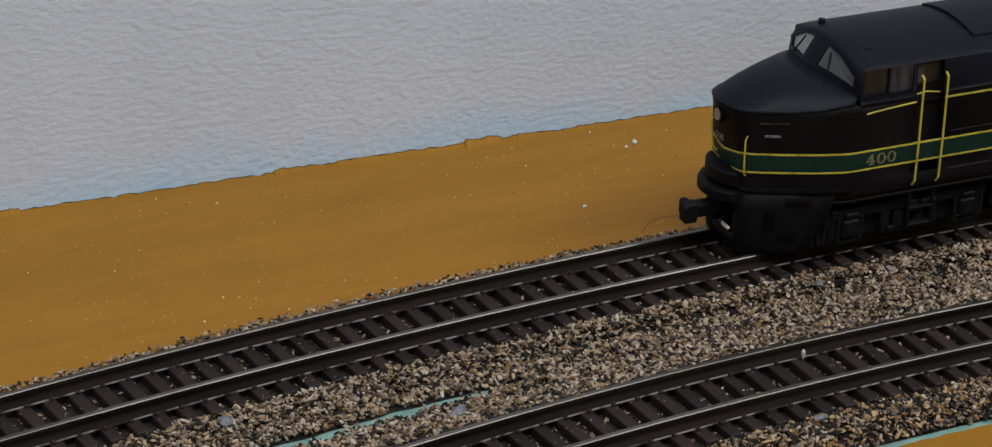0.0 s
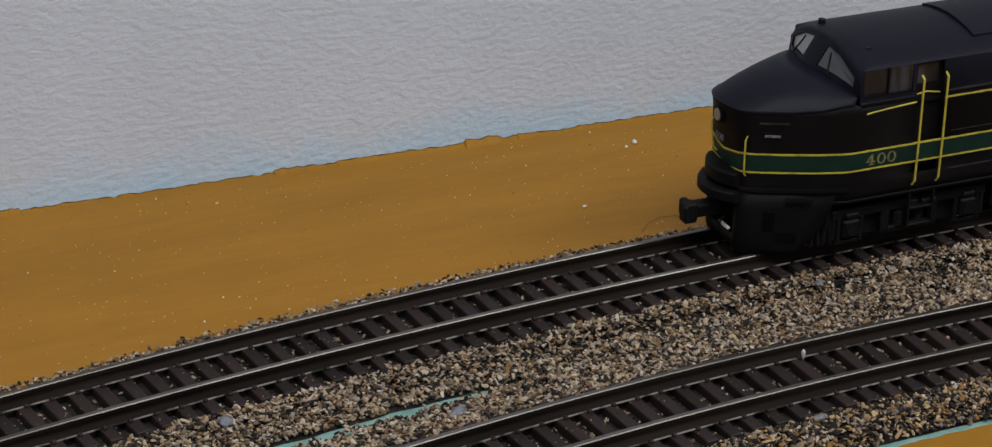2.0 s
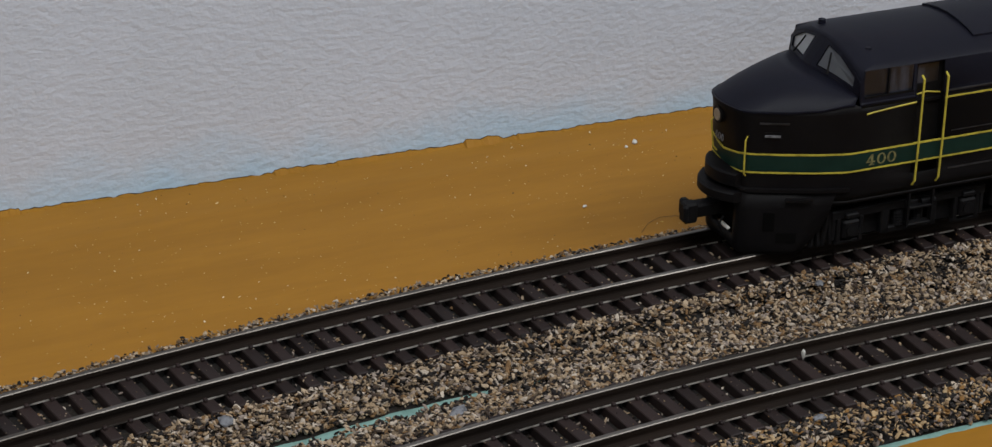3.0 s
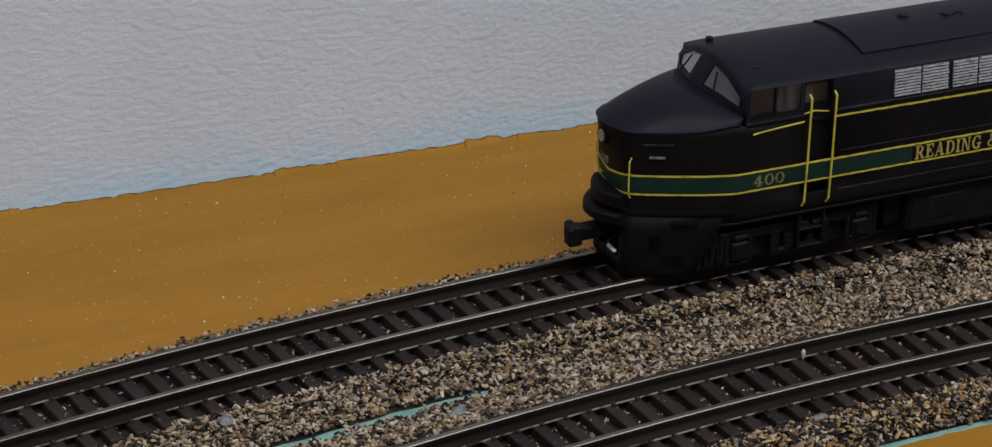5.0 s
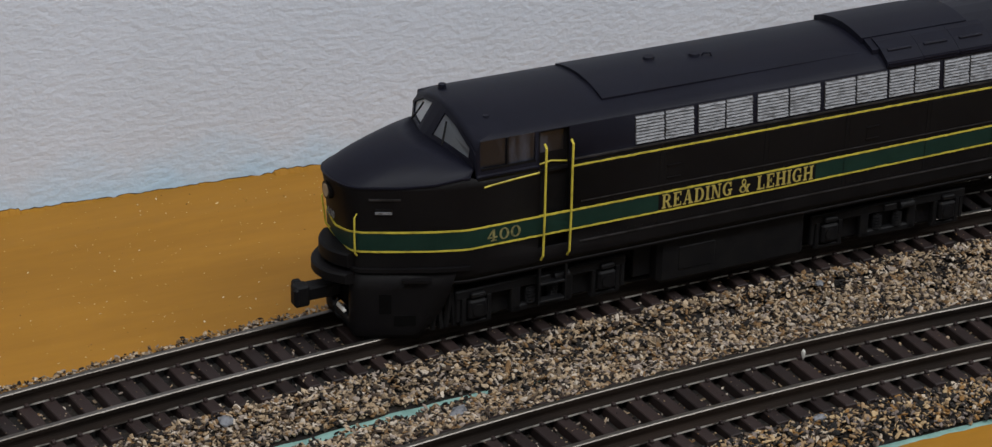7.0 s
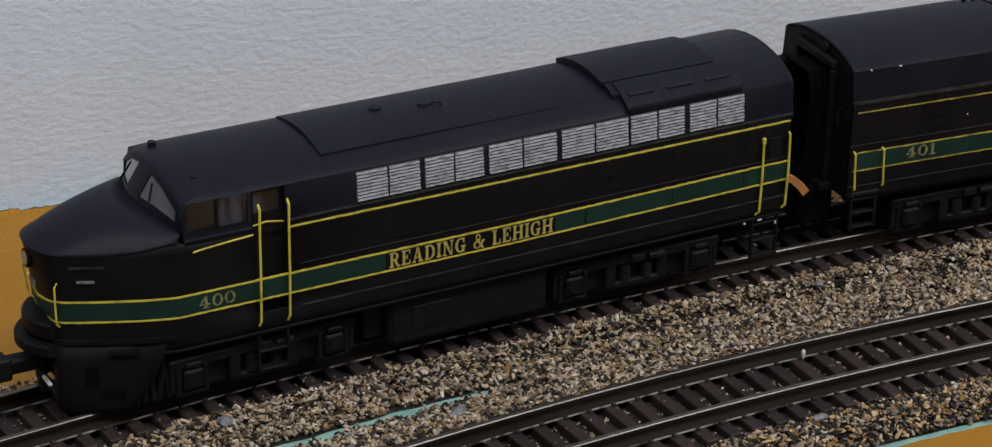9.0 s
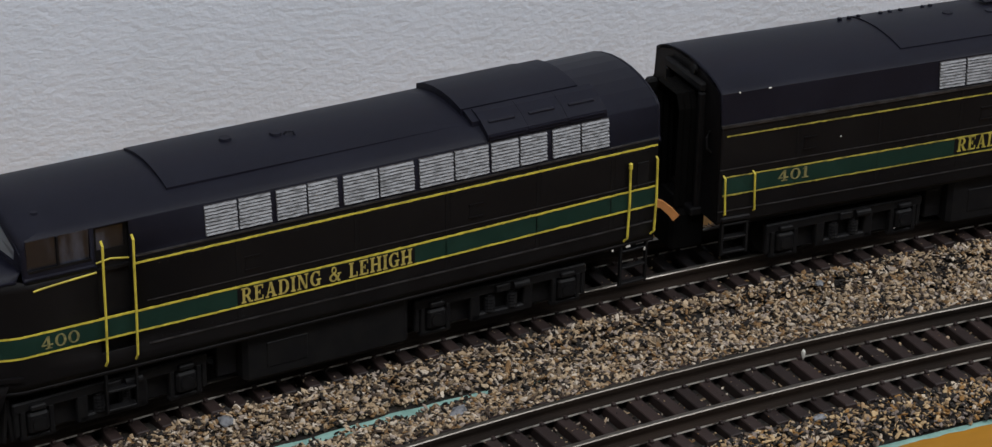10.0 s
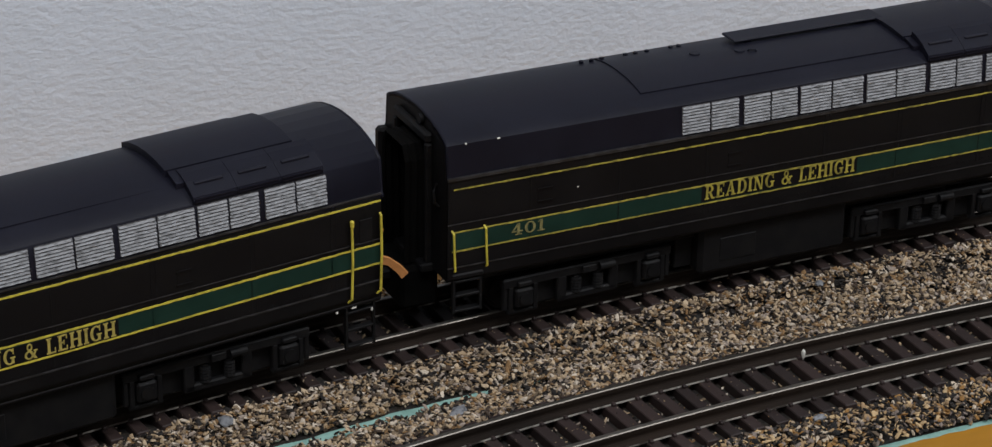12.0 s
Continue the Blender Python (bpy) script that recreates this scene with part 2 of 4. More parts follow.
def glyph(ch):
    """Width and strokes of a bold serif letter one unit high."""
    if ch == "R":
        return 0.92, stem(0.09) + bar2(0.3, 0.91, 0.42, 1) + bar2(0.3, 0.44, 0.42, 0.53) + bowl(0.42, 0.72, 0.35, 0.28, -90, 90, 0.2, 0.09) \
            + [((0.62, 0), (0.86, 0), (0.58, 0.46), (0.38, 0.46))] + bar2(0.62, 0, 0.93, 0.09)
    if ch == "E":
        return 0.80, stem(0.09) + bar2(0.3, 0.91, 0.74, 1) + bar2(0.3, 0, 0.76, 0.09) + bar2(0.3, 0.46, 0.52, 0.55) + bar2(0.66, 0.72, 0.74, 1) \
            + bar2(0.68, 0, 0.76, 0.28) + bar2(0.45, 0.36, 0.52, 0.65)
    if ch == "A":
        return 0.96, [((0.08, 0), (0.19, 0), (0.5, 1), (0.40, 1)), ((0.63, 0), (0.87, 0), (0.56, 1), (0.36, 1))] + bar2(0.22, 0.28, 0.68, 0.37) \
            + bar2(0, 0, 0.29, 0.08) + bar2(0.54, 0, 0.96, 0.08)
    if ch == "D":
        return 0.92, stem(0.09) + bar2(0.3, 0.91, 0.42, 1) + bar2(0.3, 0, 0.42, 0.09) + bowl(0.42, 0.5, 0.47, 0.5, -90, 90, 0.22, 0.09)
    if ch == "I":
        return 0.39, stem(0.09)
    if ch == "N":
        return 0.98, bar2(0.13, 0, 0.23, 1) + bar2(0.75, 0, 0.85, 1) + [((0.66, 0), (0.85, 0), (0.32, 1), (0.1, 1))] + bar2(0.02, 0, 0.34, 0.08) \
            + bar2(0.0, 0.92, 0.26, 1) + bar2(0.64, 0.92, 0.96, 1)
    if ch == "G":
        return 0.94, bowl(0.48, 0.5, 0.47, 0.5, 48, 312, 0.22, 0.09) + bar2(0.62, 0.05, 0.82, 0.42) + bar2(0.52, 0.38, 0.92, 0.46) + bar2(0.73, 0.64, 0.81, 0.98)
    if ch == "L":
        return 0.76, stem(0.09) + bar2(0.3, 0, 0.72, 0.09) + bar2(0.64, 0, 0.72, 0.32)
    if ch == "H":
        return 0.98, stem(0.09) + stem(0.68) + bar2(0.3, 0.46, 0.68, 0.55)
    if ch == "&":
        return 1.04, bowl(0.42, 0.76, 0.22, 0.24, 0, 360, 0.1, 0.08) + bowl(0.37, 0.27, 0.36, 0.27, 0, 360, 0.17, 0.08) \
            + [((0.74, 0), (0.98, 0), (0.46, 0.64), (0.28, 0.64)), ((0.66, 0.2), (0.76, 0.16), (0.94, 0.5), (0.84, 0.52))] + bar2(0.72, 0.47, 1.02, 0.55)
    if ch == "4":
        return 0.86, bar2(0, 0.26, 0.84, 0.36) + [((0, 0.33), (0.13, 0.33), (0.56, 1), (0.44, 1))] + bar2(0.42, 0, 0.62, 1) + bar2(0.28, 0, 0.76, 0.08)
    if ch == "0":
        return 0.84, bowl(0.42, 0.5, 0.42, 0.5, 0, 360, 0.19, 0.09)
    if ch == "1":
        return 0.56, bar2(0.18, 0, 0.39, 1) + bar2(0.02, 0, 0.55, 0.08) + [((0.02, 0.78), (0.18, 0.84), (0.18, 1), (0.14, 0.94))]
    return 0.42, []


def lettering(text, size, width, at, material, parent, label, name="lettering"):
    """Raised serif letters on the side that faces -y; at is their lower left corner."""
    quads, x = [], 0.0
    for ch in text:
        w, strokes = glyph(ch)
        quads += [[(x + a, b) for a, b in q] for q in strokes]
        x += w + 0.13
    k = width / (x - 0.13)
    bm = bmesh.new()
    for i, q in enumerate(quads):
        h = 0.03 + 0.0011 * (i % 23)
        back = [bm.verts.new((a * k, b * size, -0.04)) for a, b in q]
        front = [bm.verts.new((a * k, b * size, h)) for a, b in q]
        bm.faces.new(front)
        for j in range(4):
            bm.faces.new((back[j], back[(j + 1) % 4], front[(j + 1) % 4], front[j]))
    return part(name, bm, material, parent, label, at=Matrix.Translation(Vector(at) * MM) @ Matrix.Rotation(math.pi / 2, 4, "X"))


def thing(name, label, category, group="", at=None):
    ob = new(name)
    if at is not None:
        ob.matrix_basis = at
    return tagged(ob, label, category, group)


# ---- track lines ----
def line_table(k0, k1, y0):
    """Points and headings every millimetre from s = -260 to 340; the curve straightens out at its far end."""
    out = {}
    for sign in (1, -1):
        x, y, th, s = 0.0, y0, 0.0, 0
        while -260 <= s <= 340:
            out[s] = (x, y, th)
            for q in range(10):
                k = min(0.0, k0 + k1 * (s + sign * (q + 0.5) / 10))
                th += sign * k * 0.05
                x += sign * math.cos(th) * 0.1
                y += sign * math.sin(th) * 0.1
                th += sign * k * 0.05
            s += sign
    return out


FAR_LINE, NEAR_LINE = line_table(FAR_K, FAR_K1, 0.0), line_table(NEAR_K, NEAR_K1, NEAR_Y)


def on_line(line, s, u=0.0):
    """The point u to the left of the track's centre line at s, and the heading there."""
    i = math.floor(s)
    f = s - i
    a, b = line[i], line[i + 1]
    x, y, th = (a[j] * (1 - f) + b[j] * f for j in range(3))
    return x - u * math.sin(th), y + u * math.cos(th), th


def line_y(line, x):
    """y of the centre line over a given x."""
    s = x
    for _ in range(3):
        s = max(-259, min(338, s + (x - on_line(line, s)[0])))
    return on_line(line, max(-259, min(338, s)))[1]


# ---- the room and the layout's base ----
WALL_TURN = -3.4          # degrees by which the wall runs off the x axis
WALL_Y = 51.2
GROUND_Z, FOAM_Z = -3.4, -5.0


def wall_y(x):
    return WALL_Y + math.tan(radians(WALL_TURN)) * x


def build_room():
    wall = part("wall_north", boxes((-1700, 1700, 0, 100, -900, 1400)), M_WALL,
                at=Matrix.Translation((0, WALL_Y * MM, GROUND_Z * MM)) @ Matrix.Rotation(radians(WALL_TURN), 4, "Z"))
    tagged(wall, "white stippled wall with a blue coat showing at its foot", "wall", kind="structure")
    for n, b in (("wall_south", (-1800, 1800, -2600, -2500, -903, 1403)), ("wall_west", (-1800, -1690, -2500, 190, -903, 1403)),
                 ("wall_east", (1690, 1800, -2500, 190, -903, 1403))):
        tagged(part(n, boxes(b), M_ROOM), "plain off-white painted room wall", "wall", kind="structure")
    tagged(part("floor", boxes((-1800, 1800, -2600, 190, -1000, -903)), M_FLOOR), "plain grey room floor", "floor", kind="structure")
    tagged(part("ceiling", boxes((-1800, 1800, -2600, 190, 1403, 1500)), M_CEIL), "plain white room ceiling", "ceiling", kind="structure")


def edge_noise(x, amp, scale, seed):
    return amp * noise.fractal(Vector((x * scale, seed, 0.0)), 1.0, 2.0, 4)


def build_base():
    """Foam board, the raised tan ground behind the tracks, the tan ground before them, and the tan paint that laps up the wall."""
    tagged(part("foam_base", boxes((-1500, 1500, -420, 128, -60, FOAM_Z)), M_FOAM), "teal foam board under the tracks", "ground", kind="structure")
    xs = [-1500, -900, -400] + [-260 + 1.0 * i for i in range(600)] + [500, 900, 1500]
    # rear ground: a slab with a slightly uneven top, from beside the rear track to the wall
    bm = bmesh.new()
    fr = [0, 0.06, 0.15, 0.3, 0.45, 0.6, 0.74, 0.757, 0.77, 0.783, 0.80, 0.85, 0.93, 0.975, 1.0]
    rows = []
    for x in xs:
        y0 = line_y(FAR_LINE, max(-255, min(330, x))) + 10.2 + edge_noise(x, 0.3, 0.3, 1.0)
        y1 = wall_y(x) + 1.0
        row = [(x, y0, FOAM_Z - 0.5)]
        for f in fr:
            y = y0 + (y1 - y0) * f
            lift = 0.25 * max(0.0, (f - 0.80) / 0.20) ** 1.6 + (0.09 * (0.6 + 0.5 * noise.noise(Vector((x * 0.08, 1, 1)))) if 0.75 < f < 0.79 else 0.0)
            row.append((x, y, GROUND_Z + 0.10 * noise.noise(Vector((x * 0.02, y * 0.06, 2))) + lift))
        rows.append(row)
    grid_faces(bm, rows)
    g = part("ground", bm, M_GROUND, smooth=True)
    tagged(g, "tan latex-painted bare layout ground with pale specks", "ground", kind="structure")
    # front ground
    bm = bmesh.new()
    rows = []
    for x in xs:
        y1 = line_y(NEAR_LINE, max(-255, min(330, x))) - 15.25 + edge_noise(x, 0.5, 0.25, 7.0)
        rows.append([(x, y1, FOAM_Z - 0.1), (x, y1 - 0.15, FOAM_Z + 0.12), (x, y1 - 3, FOAM_Z + 0.16), (x, y1 - 60, FOAM_Z + 0.16), (x, -425, FOAM_Z + 0.16), (x, -425, -60)])
    grid_faces(bm, rows)
    tagged(part("ground_front", bm, M_GROUND, smooth=True), "tan latex paint with a ragged edge on teal foam", "ground", kind="structure")
    # tan paint lapped against the wall, with a torn upper edge, and a dark strip that paints the shaded gap over it
    rng = random.Random(5)
    edge = []
    h = 0.5
    for i in range(1000):
        x = -200 + i * 0.4
        if rng.random() < 0.035:
            h = rng.uniform(0.1, 0.75)
        h += rng.uniform(-0.05, 0.05)
        h = max(0.05, min(0.85, h))
        edge.append((x, h + edge_noise(x, 0.34, 0.45, 3.0) + rng.uniform(-0.07, 0.07) + (0.6 * (1 - (x + 12.2) / 9.6) if -12.2 < x < -3.5 else 0.4 * (1 - (x + 3.5) / 7) if -3.5 <= x < 3.5 else 0)))
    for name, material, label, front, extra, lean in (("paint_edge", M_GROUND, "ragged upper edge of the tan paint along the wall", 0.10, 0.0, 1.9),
                                                ("wall_gap", M_GAP_SHADE_HAIR, "thin dark strip painting the shaded gap between the wall and the painted ground", 0.03, 0.2, 0.0)):
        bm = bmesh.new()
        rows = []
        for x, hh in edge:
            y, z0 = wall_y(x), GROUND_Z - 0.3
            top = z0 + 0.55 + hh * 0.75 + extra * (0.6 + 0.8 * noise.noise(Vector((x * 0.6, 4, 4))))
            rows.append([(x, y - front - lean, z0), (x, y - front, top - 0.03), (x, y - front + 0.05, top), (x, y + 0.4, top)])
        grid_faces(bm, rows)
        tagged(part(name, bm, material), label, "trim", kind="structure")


# ---- tracks ----
def rail_profile():
    """Half widths and heights of a code 80 rail, from the foot up."""
    return [(-0.95, -2.03), (-0.95, -1.78), (-0.32, -1.52), (-0.22, -1.3), (-0.22, -0.75), (-0.40, -0.62), (-0.40, -0.12), (-0.30, 0.0),
            (0.30, 0.0), (0.40, -0.12), (0.40, -0.62), (0.22, -0.75), (0.22, -1.3), (0.32, -1.52), (0.95, -1.78), (0.95, -2.03)]


def tie_mesh():
    bm = boxes((-0.86, 0.86, -8.9, 8.9, -3.5, -2.06), bevel=0.12)
    for side in (-1, 1):
        for out, dx in ((1, 0.35), (-1, -0.35)):
            y = side * 4.9 + out * 1.08
            box(bm, side * out * dx - 0.28, side * out * dx + 0.28, y - 0.32, y + 0.32, -2.1, -1.62, bevel=0.1)
    me = bpy.data.meshes.new("tie")
    bmesh.ops.recalc_face_normals(bm, faces=bm.faces)
    bm.transform(Matrix.Scale(MM, 4))
    bm.to_mesh(me)
    bm.free()
    me.materials.append(M_TIE)
    return me


TIE = tie_mesh()


def build_track(line, z, phase, pitch, label):
    track = thing("track", label, "railway track", "tracks")
    for side in (-1, 1):
        bm = bmesh.new()
        rows = []
        for i in range(281):
            s = -250 + 2.0 * i
            rows.append([(*on_line(line, s, side * 4.9 + u)[:2], z + h) for u, h in rail_profile()])
        vs = grid_faces(bm, rows, close=True)
        bm.faces.new(vs[0][::-1])
        bm.faces.new(vs[-1])
        for f in bm.faces:
            c = f.calc_center_median()
            f.material_index = 1 if c.z > z - 0.09 else 2 if z - 2.0 < c.z < z - 1.8 else 0
        part("rail", bm, [M_RAILSIDE, M_RAILHEAD, M_RAILFOOT], track, "tarnished rail with a polished head")
    rng = random.Random(11 + int(phase * 10))
    n0 = math.ceil((-249 - phase) / pitch)
    for i in range(n0, n0 + 163):
        x, y, th = on_line(line, phase + i * pitch)
        o = new("tie", TIE)
        o.parent = track
        o.matrix_basis = pose(x * MM, y * MM, (z + rng.uniform(-0.04, 0.04)) * MM, 0, 0, math.degrees(th) + rng.uniform(-0.5, 0.5))
    return track


# ---- ballast ----
def bed_z(x, y):
    """Height of the stone bed: level between the ties, shouldered at their ends, low between the tracks."""
    best = -6.0
    for line, z, over in ((FAR_LINE, 0.0, 1), (NEAR_LINE, NEAR_Z, 0)):
        u = y - line_y(line, x)
        a = abs(u)
        if a < 8.6:
            h = -3.25
        elif u > 0 and over:
            h = -2.85 - 0.2 * max(0, a - 10.2)
        elif over:
            crest = 11.2 + 0.7 * noise.noise(Vector((x * 0.06, 2, 5)))
            steep = 0.55 + 1.0 * max(0.0, min(1.0, (x + 58) / 20))
            h = -2.75 - min(2.3, 0.05 * max(0.0, a - 9.5) + steep * max(0.0, a - crest))
        else:
            h = -2.85 - min(1.75, 0.12 * max(0.0, a - 10.0) + 0.55 * max(0.0, a - 12.2))
        best = max(best, h + z)
    return best


def foam_gap(x):
    """Half width of the bare foam strip between the tracks."""
    mid = (line_y(FAR_LINE, x) + line_y(NEAR_LINE, x)) / 2 + 1.35
    return mid, 1.15 * max(0.0, min(1.0, (-31 - x) / 18)) * (1 + 0.5 * noise.noise(Vector((x * 0.25, 3, 1))))


def build_ballast():
    xs = [-245 + 1.5 * i for i in range(380)]
    bm = bmesh.new()
    rows = []
    for x in xs:
        yf, yn = line_y(FAR_LINE, x), line_y(NEAR_LINE, x)
        mid, gap = foam_gap(x)
        gap = max(gap, 0.02)
        row = []
        for f in (11.4, 10.0, 8.6, 4, 0, -4, -8.6, -10.5, -11.6, -12.6):
            row.append((x, yf + f, bed_z(x, yf + f) - (0.55 if f < -8.6 else 0.25)))
        row[0] = (x, yf + 11.4, GROUND_Z - 0.25)
        for f in (0.4, 0.8):
            y = (yf - 12.6) * (1 - f) + (mid + gap + 0.3) * f
            row.append((x, y, max(bed_z(x, y), FOAM_Z + 0.25) - 0.2))
        row += [(x, mid + gap, FOAM_Z - 0.05 + (0.3 if gap < 0.1 else 0)), (x, mid, FOAM_Z - (0.3 if gap > 0.1 else -0.2)), (x, mid - gap, FOAM_Z - 0.05 + (0.3 if gap < 0.1 else 0))]
        for f in (0.2, 0.6):
            y = (mid - gap - 0.3) * (1 - f) + (yn + 10.5) * f
            row.append((x, y, max(bed_z(x, y), FOAM_Z + 0.25) - 0.2))
        for f in (10.5, 8.6, 4, 0, -4, -8.6, -10.5, -12):
            row.append((x, yn + f, bed_z(x, yn + f) - (0.45 if abs(f) > 8.6 else 0.2)))
        row.append((x, yn - 14.4, FOAM_Z - 0.15))
        rows.append(row)
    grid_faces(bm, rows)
    tagged(part("ballast_bed", bm, M_BED, smooth=True), "near-black bed painting the shade between the ballast stones", "ballast", kind="structure")

    rng = np.random.default_rng(4)
    t = (1 + 5 ** 0.5) / 2
    ico = np.array([(-1, t, 0), (1, t, 0), (-1, -t, 0), (1, -t, 0), (0, -1, t), (0, 1, t), (0, -1, -t), (0, 1, -t), (t, 0, -1), (t, 0, 1), (-t, 0, -1), (-t, 0, 1)]) / 1.9
    tri = [(0, 11, 5), (0, 5, 1), (0, 1, 7), (0, 7, 10), (0, 10, 11), (1, 5, 9), (5, 11, 4), (11, 10, 2), (10, 7, 6), (7, 1, 8),
           (3, 9, 4), (3, 4, 2), (3, 2, 6), (3, 6, 8), (3, 8, 9), (4, 9, 5), (2, 4, 11), (6, 2, 10), (8, 6, 7), (9, 8, 1)]
    tri = np.array(tri)

    def stones(name, places, label, material, category):
        vs, fs = [], []
        for i, (x, y, z, r) in enumerate(places):
            v = ico * (1 + rng.uniform(-0.38, 0.32, (12, 1))) * (r * rng.uniform(0.85, 1.7), r * rng.uniform(0.5, 1.0), r * rng.uniform(0.28, 0.6))
            e = Euler((rng.uniform(-0.8, 0.8), rng.uniform(-0.8, 0.8), rng.uniform(0, 6.28))).to_matrix()
            vs.append(v @ np.array(e).T + (x, y, z))
            fs.append(tri + 12 * i)
        me = bpy.data.meshes.new(name)
        me.from_pydata((np.concatenate(vs) * MM).tolist(), [], np.concatenate(fs).tolist())
        me.materials.append(material)
        return tagged(new(name, me), label, category, kind="stuff")

    mixed, front = [], []
    for line, z, side, lo, hi, rate in ((FAR_LINE, 0.0, 1, 8.9, 11.7, 6.0), (FAR_LINE, 0.0, -1, 8.7, 17.5, 11.0),
                                        (NEAR_LINE, NEAR_Z, 1, 8.7, 20.0, 10.0), (NEAR_LINE, NEAR_Z, -1, 8.7, 14.6, 11.0)):
        for s0, s1, dens in ((-112, 66, rate), (-245, -112, rate * 0.2), (66, 250, rate * 0.2)):
            for _ in range(int((s1 - s0) * (hi - lo) * dens)):
                s, u = rng.uniform(s0, s1), rng.uniform(lo, hi)
                if u < 9.0 and rng.random() < 0.3:
                    continue
                x, y, _th = on_line(line, s, side * u)
                mid, gap = foam_gap(x)
                if line is FAR_LINE and side < 0 and y < mid or line is NEAR_LINE and side > 0 and y > mid:
                    continue
                if abs(y - mid) < gap + rng.uniform(-0.3, 0.35):
                    continue
                h = max(bed_z(x, y), FOAM_Z + 0.1)
                if side > 0 and line is FAR_LINE:
                    h = max(h, GROUND_Z + 0.1)
                h += 0.5 * noise.noise(Vector((x * 0.35, y * 0.35, 9))) + 0.35 * noise.noise(Vector((x * 1.1, y * 1.1, 3)))
                (front if line is NEAR_LINE and side < 0 else mixed).append((x, y, h + rng.uniform(-0.2, 0.38), rng.uniform(0.19, 0.52) ** 1.1 * (1.0 if line is NEAR_LINE and side < 0 else 0.75 if line is FAR_LINE and side > 0 else 1)))
    stones("ballast", mixed, "loose tan, grey and black crushed-stone ballast", M_STONE, "ballast")
    stones("ballast_front", front, "dark ballast mixed with orange and black stones", M_STONE_DARK, "ballast")
    few = []
    for line, z, phase, pitch in ((FAR_LINE, 0.0, FAR_TIE, FAR_PITCH), (NEAR_LINE, NEAR_Z, NEAR_TIE, NEAR_PITCH)):
        for _ in range(5200):
            s, u = rng.uniform(-112, 66), rng.uniform(-8.6, 8.6)
            off = (s - phase) / pitch
            gap_at = abs(off - round(off)) * pitch
            if abs(abs(u) - 4.9) < 1.1:
                continue
            x, y, _th = on_line(line, s, u)
            if gap_at > 1.0:
                few.append((x, y, z - 3.15 + rng.uniform(-0.05, 0.12), rng.uniform(0.1, 0.34)))
            elif rng.random() < 0.22:
                few.append((x, y, z - 2.0, rng.uniform(0.05, 0.14)))
    stones("ballast_crumbs", few, "small ballast grains lying between and on the ties", M_STONE, "ballast")
    crumbs = []
    for _ in range(1500):
        x = rng.uniform(-130, 90)
        y0, y1 = line_y(FAR_LINE, x) + 11.5, wall_y(x) - 1.5
        f = rng.random()
        crumbs.append((x, y0 + (y1 - y0) * f, GROUND_Z + 0.02 + 0.25 * max(0.0, (f - 0.80) / 0.20) ** 1.6, rng.uniform(0.03, 0.12) * (1.7 if rng.random() < 0.10 else 1)))
    stones("ground_crumbs", crumbs, "pale and dark grains scattered on the tan ground", M_CRUMB, "grains")


def loose_bit(name, x, y, z, sx, sy, sz, material, label, seed):
    """A small angular flake."""
    bm = bmesh.new()
    bmesh.ops.create_icosphere(bm, subdivisions=1, radius=1.0)
    rng = random.Random(seed)
    for v in bm.verts:
        v.co = Vector((v.co.x * sx, v.co.y * sy, v.co.z * sz)) * rng.uniform(0.8, 1.25)
    return tagged(part(name, bm, material, at=pose(x * MM, y * MM, z * MM, 0, 0, rng.uniform(0, 90))), label, "debris", "loose flakes")


# ---- the two diesel units; x runs backwards along the unit, z up from the railhead ----
NOSE_SIDE = [(-36.5, 10.1), (-37.6, 9.85), (-40.8, 8.85), (-44.6, 7.25), (-45.6, 6.8), (-47.5, 5.92), (-48.2, 5.55), (-49.0, 5.15), (-49.6, 4.65)]
SECTION = [(10.1, 21.4), (10.1, 21.95), (9.85, 22.1), (9.78, 22.75), (9.45, 26.35), (9.3, 26.55), (8.5, 27.25), (6.9, 28.1), (4.8, 28.8), (2.4, 29.25), (0.0, 29.4)]


def nose_tip(z):
    """The front of the nose leans forward towards its top."""
    return -50.3 - 0.2 * (max(10.0, z) - 14.5)


def nose_plan(z):
    """Half of the wedge-shaped nose: straight sides that draw in to a rounded corner, and a nearly flat front."""
    tip = nose_tip(z)
    return NOSE_SIDE + [(tip + (-49.85 - tip) * (y / 4.65) ** 2.2, y) for y in (4.0, 3.0, 2.0, 1.0, 0.0)]


def nose_y(x):
    """Half width of the nose at x."""
    for (xa, ya), (xb, yb) in zip(NOSE_SIDE, NOSE_SIDE[1:]):
        if xb <= x <= xa:
            return ya + (yb - ya) * (x - xa) / (xb - xa)
    return 10.1 if x > -37 else 4.65


def crease_z(x, y):
    """Height of the edge between the nose's side and its hood."""
    if x > -42.5:
        return 21.0 + 1.05 * min(1.0, (x + 42.5) / 5.0)
    return 21.0 + (0.35 * max(0.0, 1 - (y / 4.4) ** 2) if x < -49.3 else 0.0)


def plan_a(z, out=0.0, stations=(), x_end=49.5):
    """The plan of the cab unit's hull at height z, from the tail on the -y side round the nose to the tail on the +y side."""
    half = [(x_end, 10.1)] + [(x, 10.1) for x in stations] + nose_plan(z)
    pts = []
    full = [(x, -y) for x, y in half] + [(x, y) for x, y in reversed(half[:-1])]
    for i, (x, y) in enumerate(full):
        p, q = Vector(full[max(i - 1, 0)]), Vector(full[min(i + 1, len(full) - 1)])
        d = (q - p).normalized()
        n = Vector((d.y, -d.x))
        if n.dot(Vector((x + 20, y))) < 0:
            n = -n
        pts.append((x + n.x * out, y + n.y * out, z))
    return pts


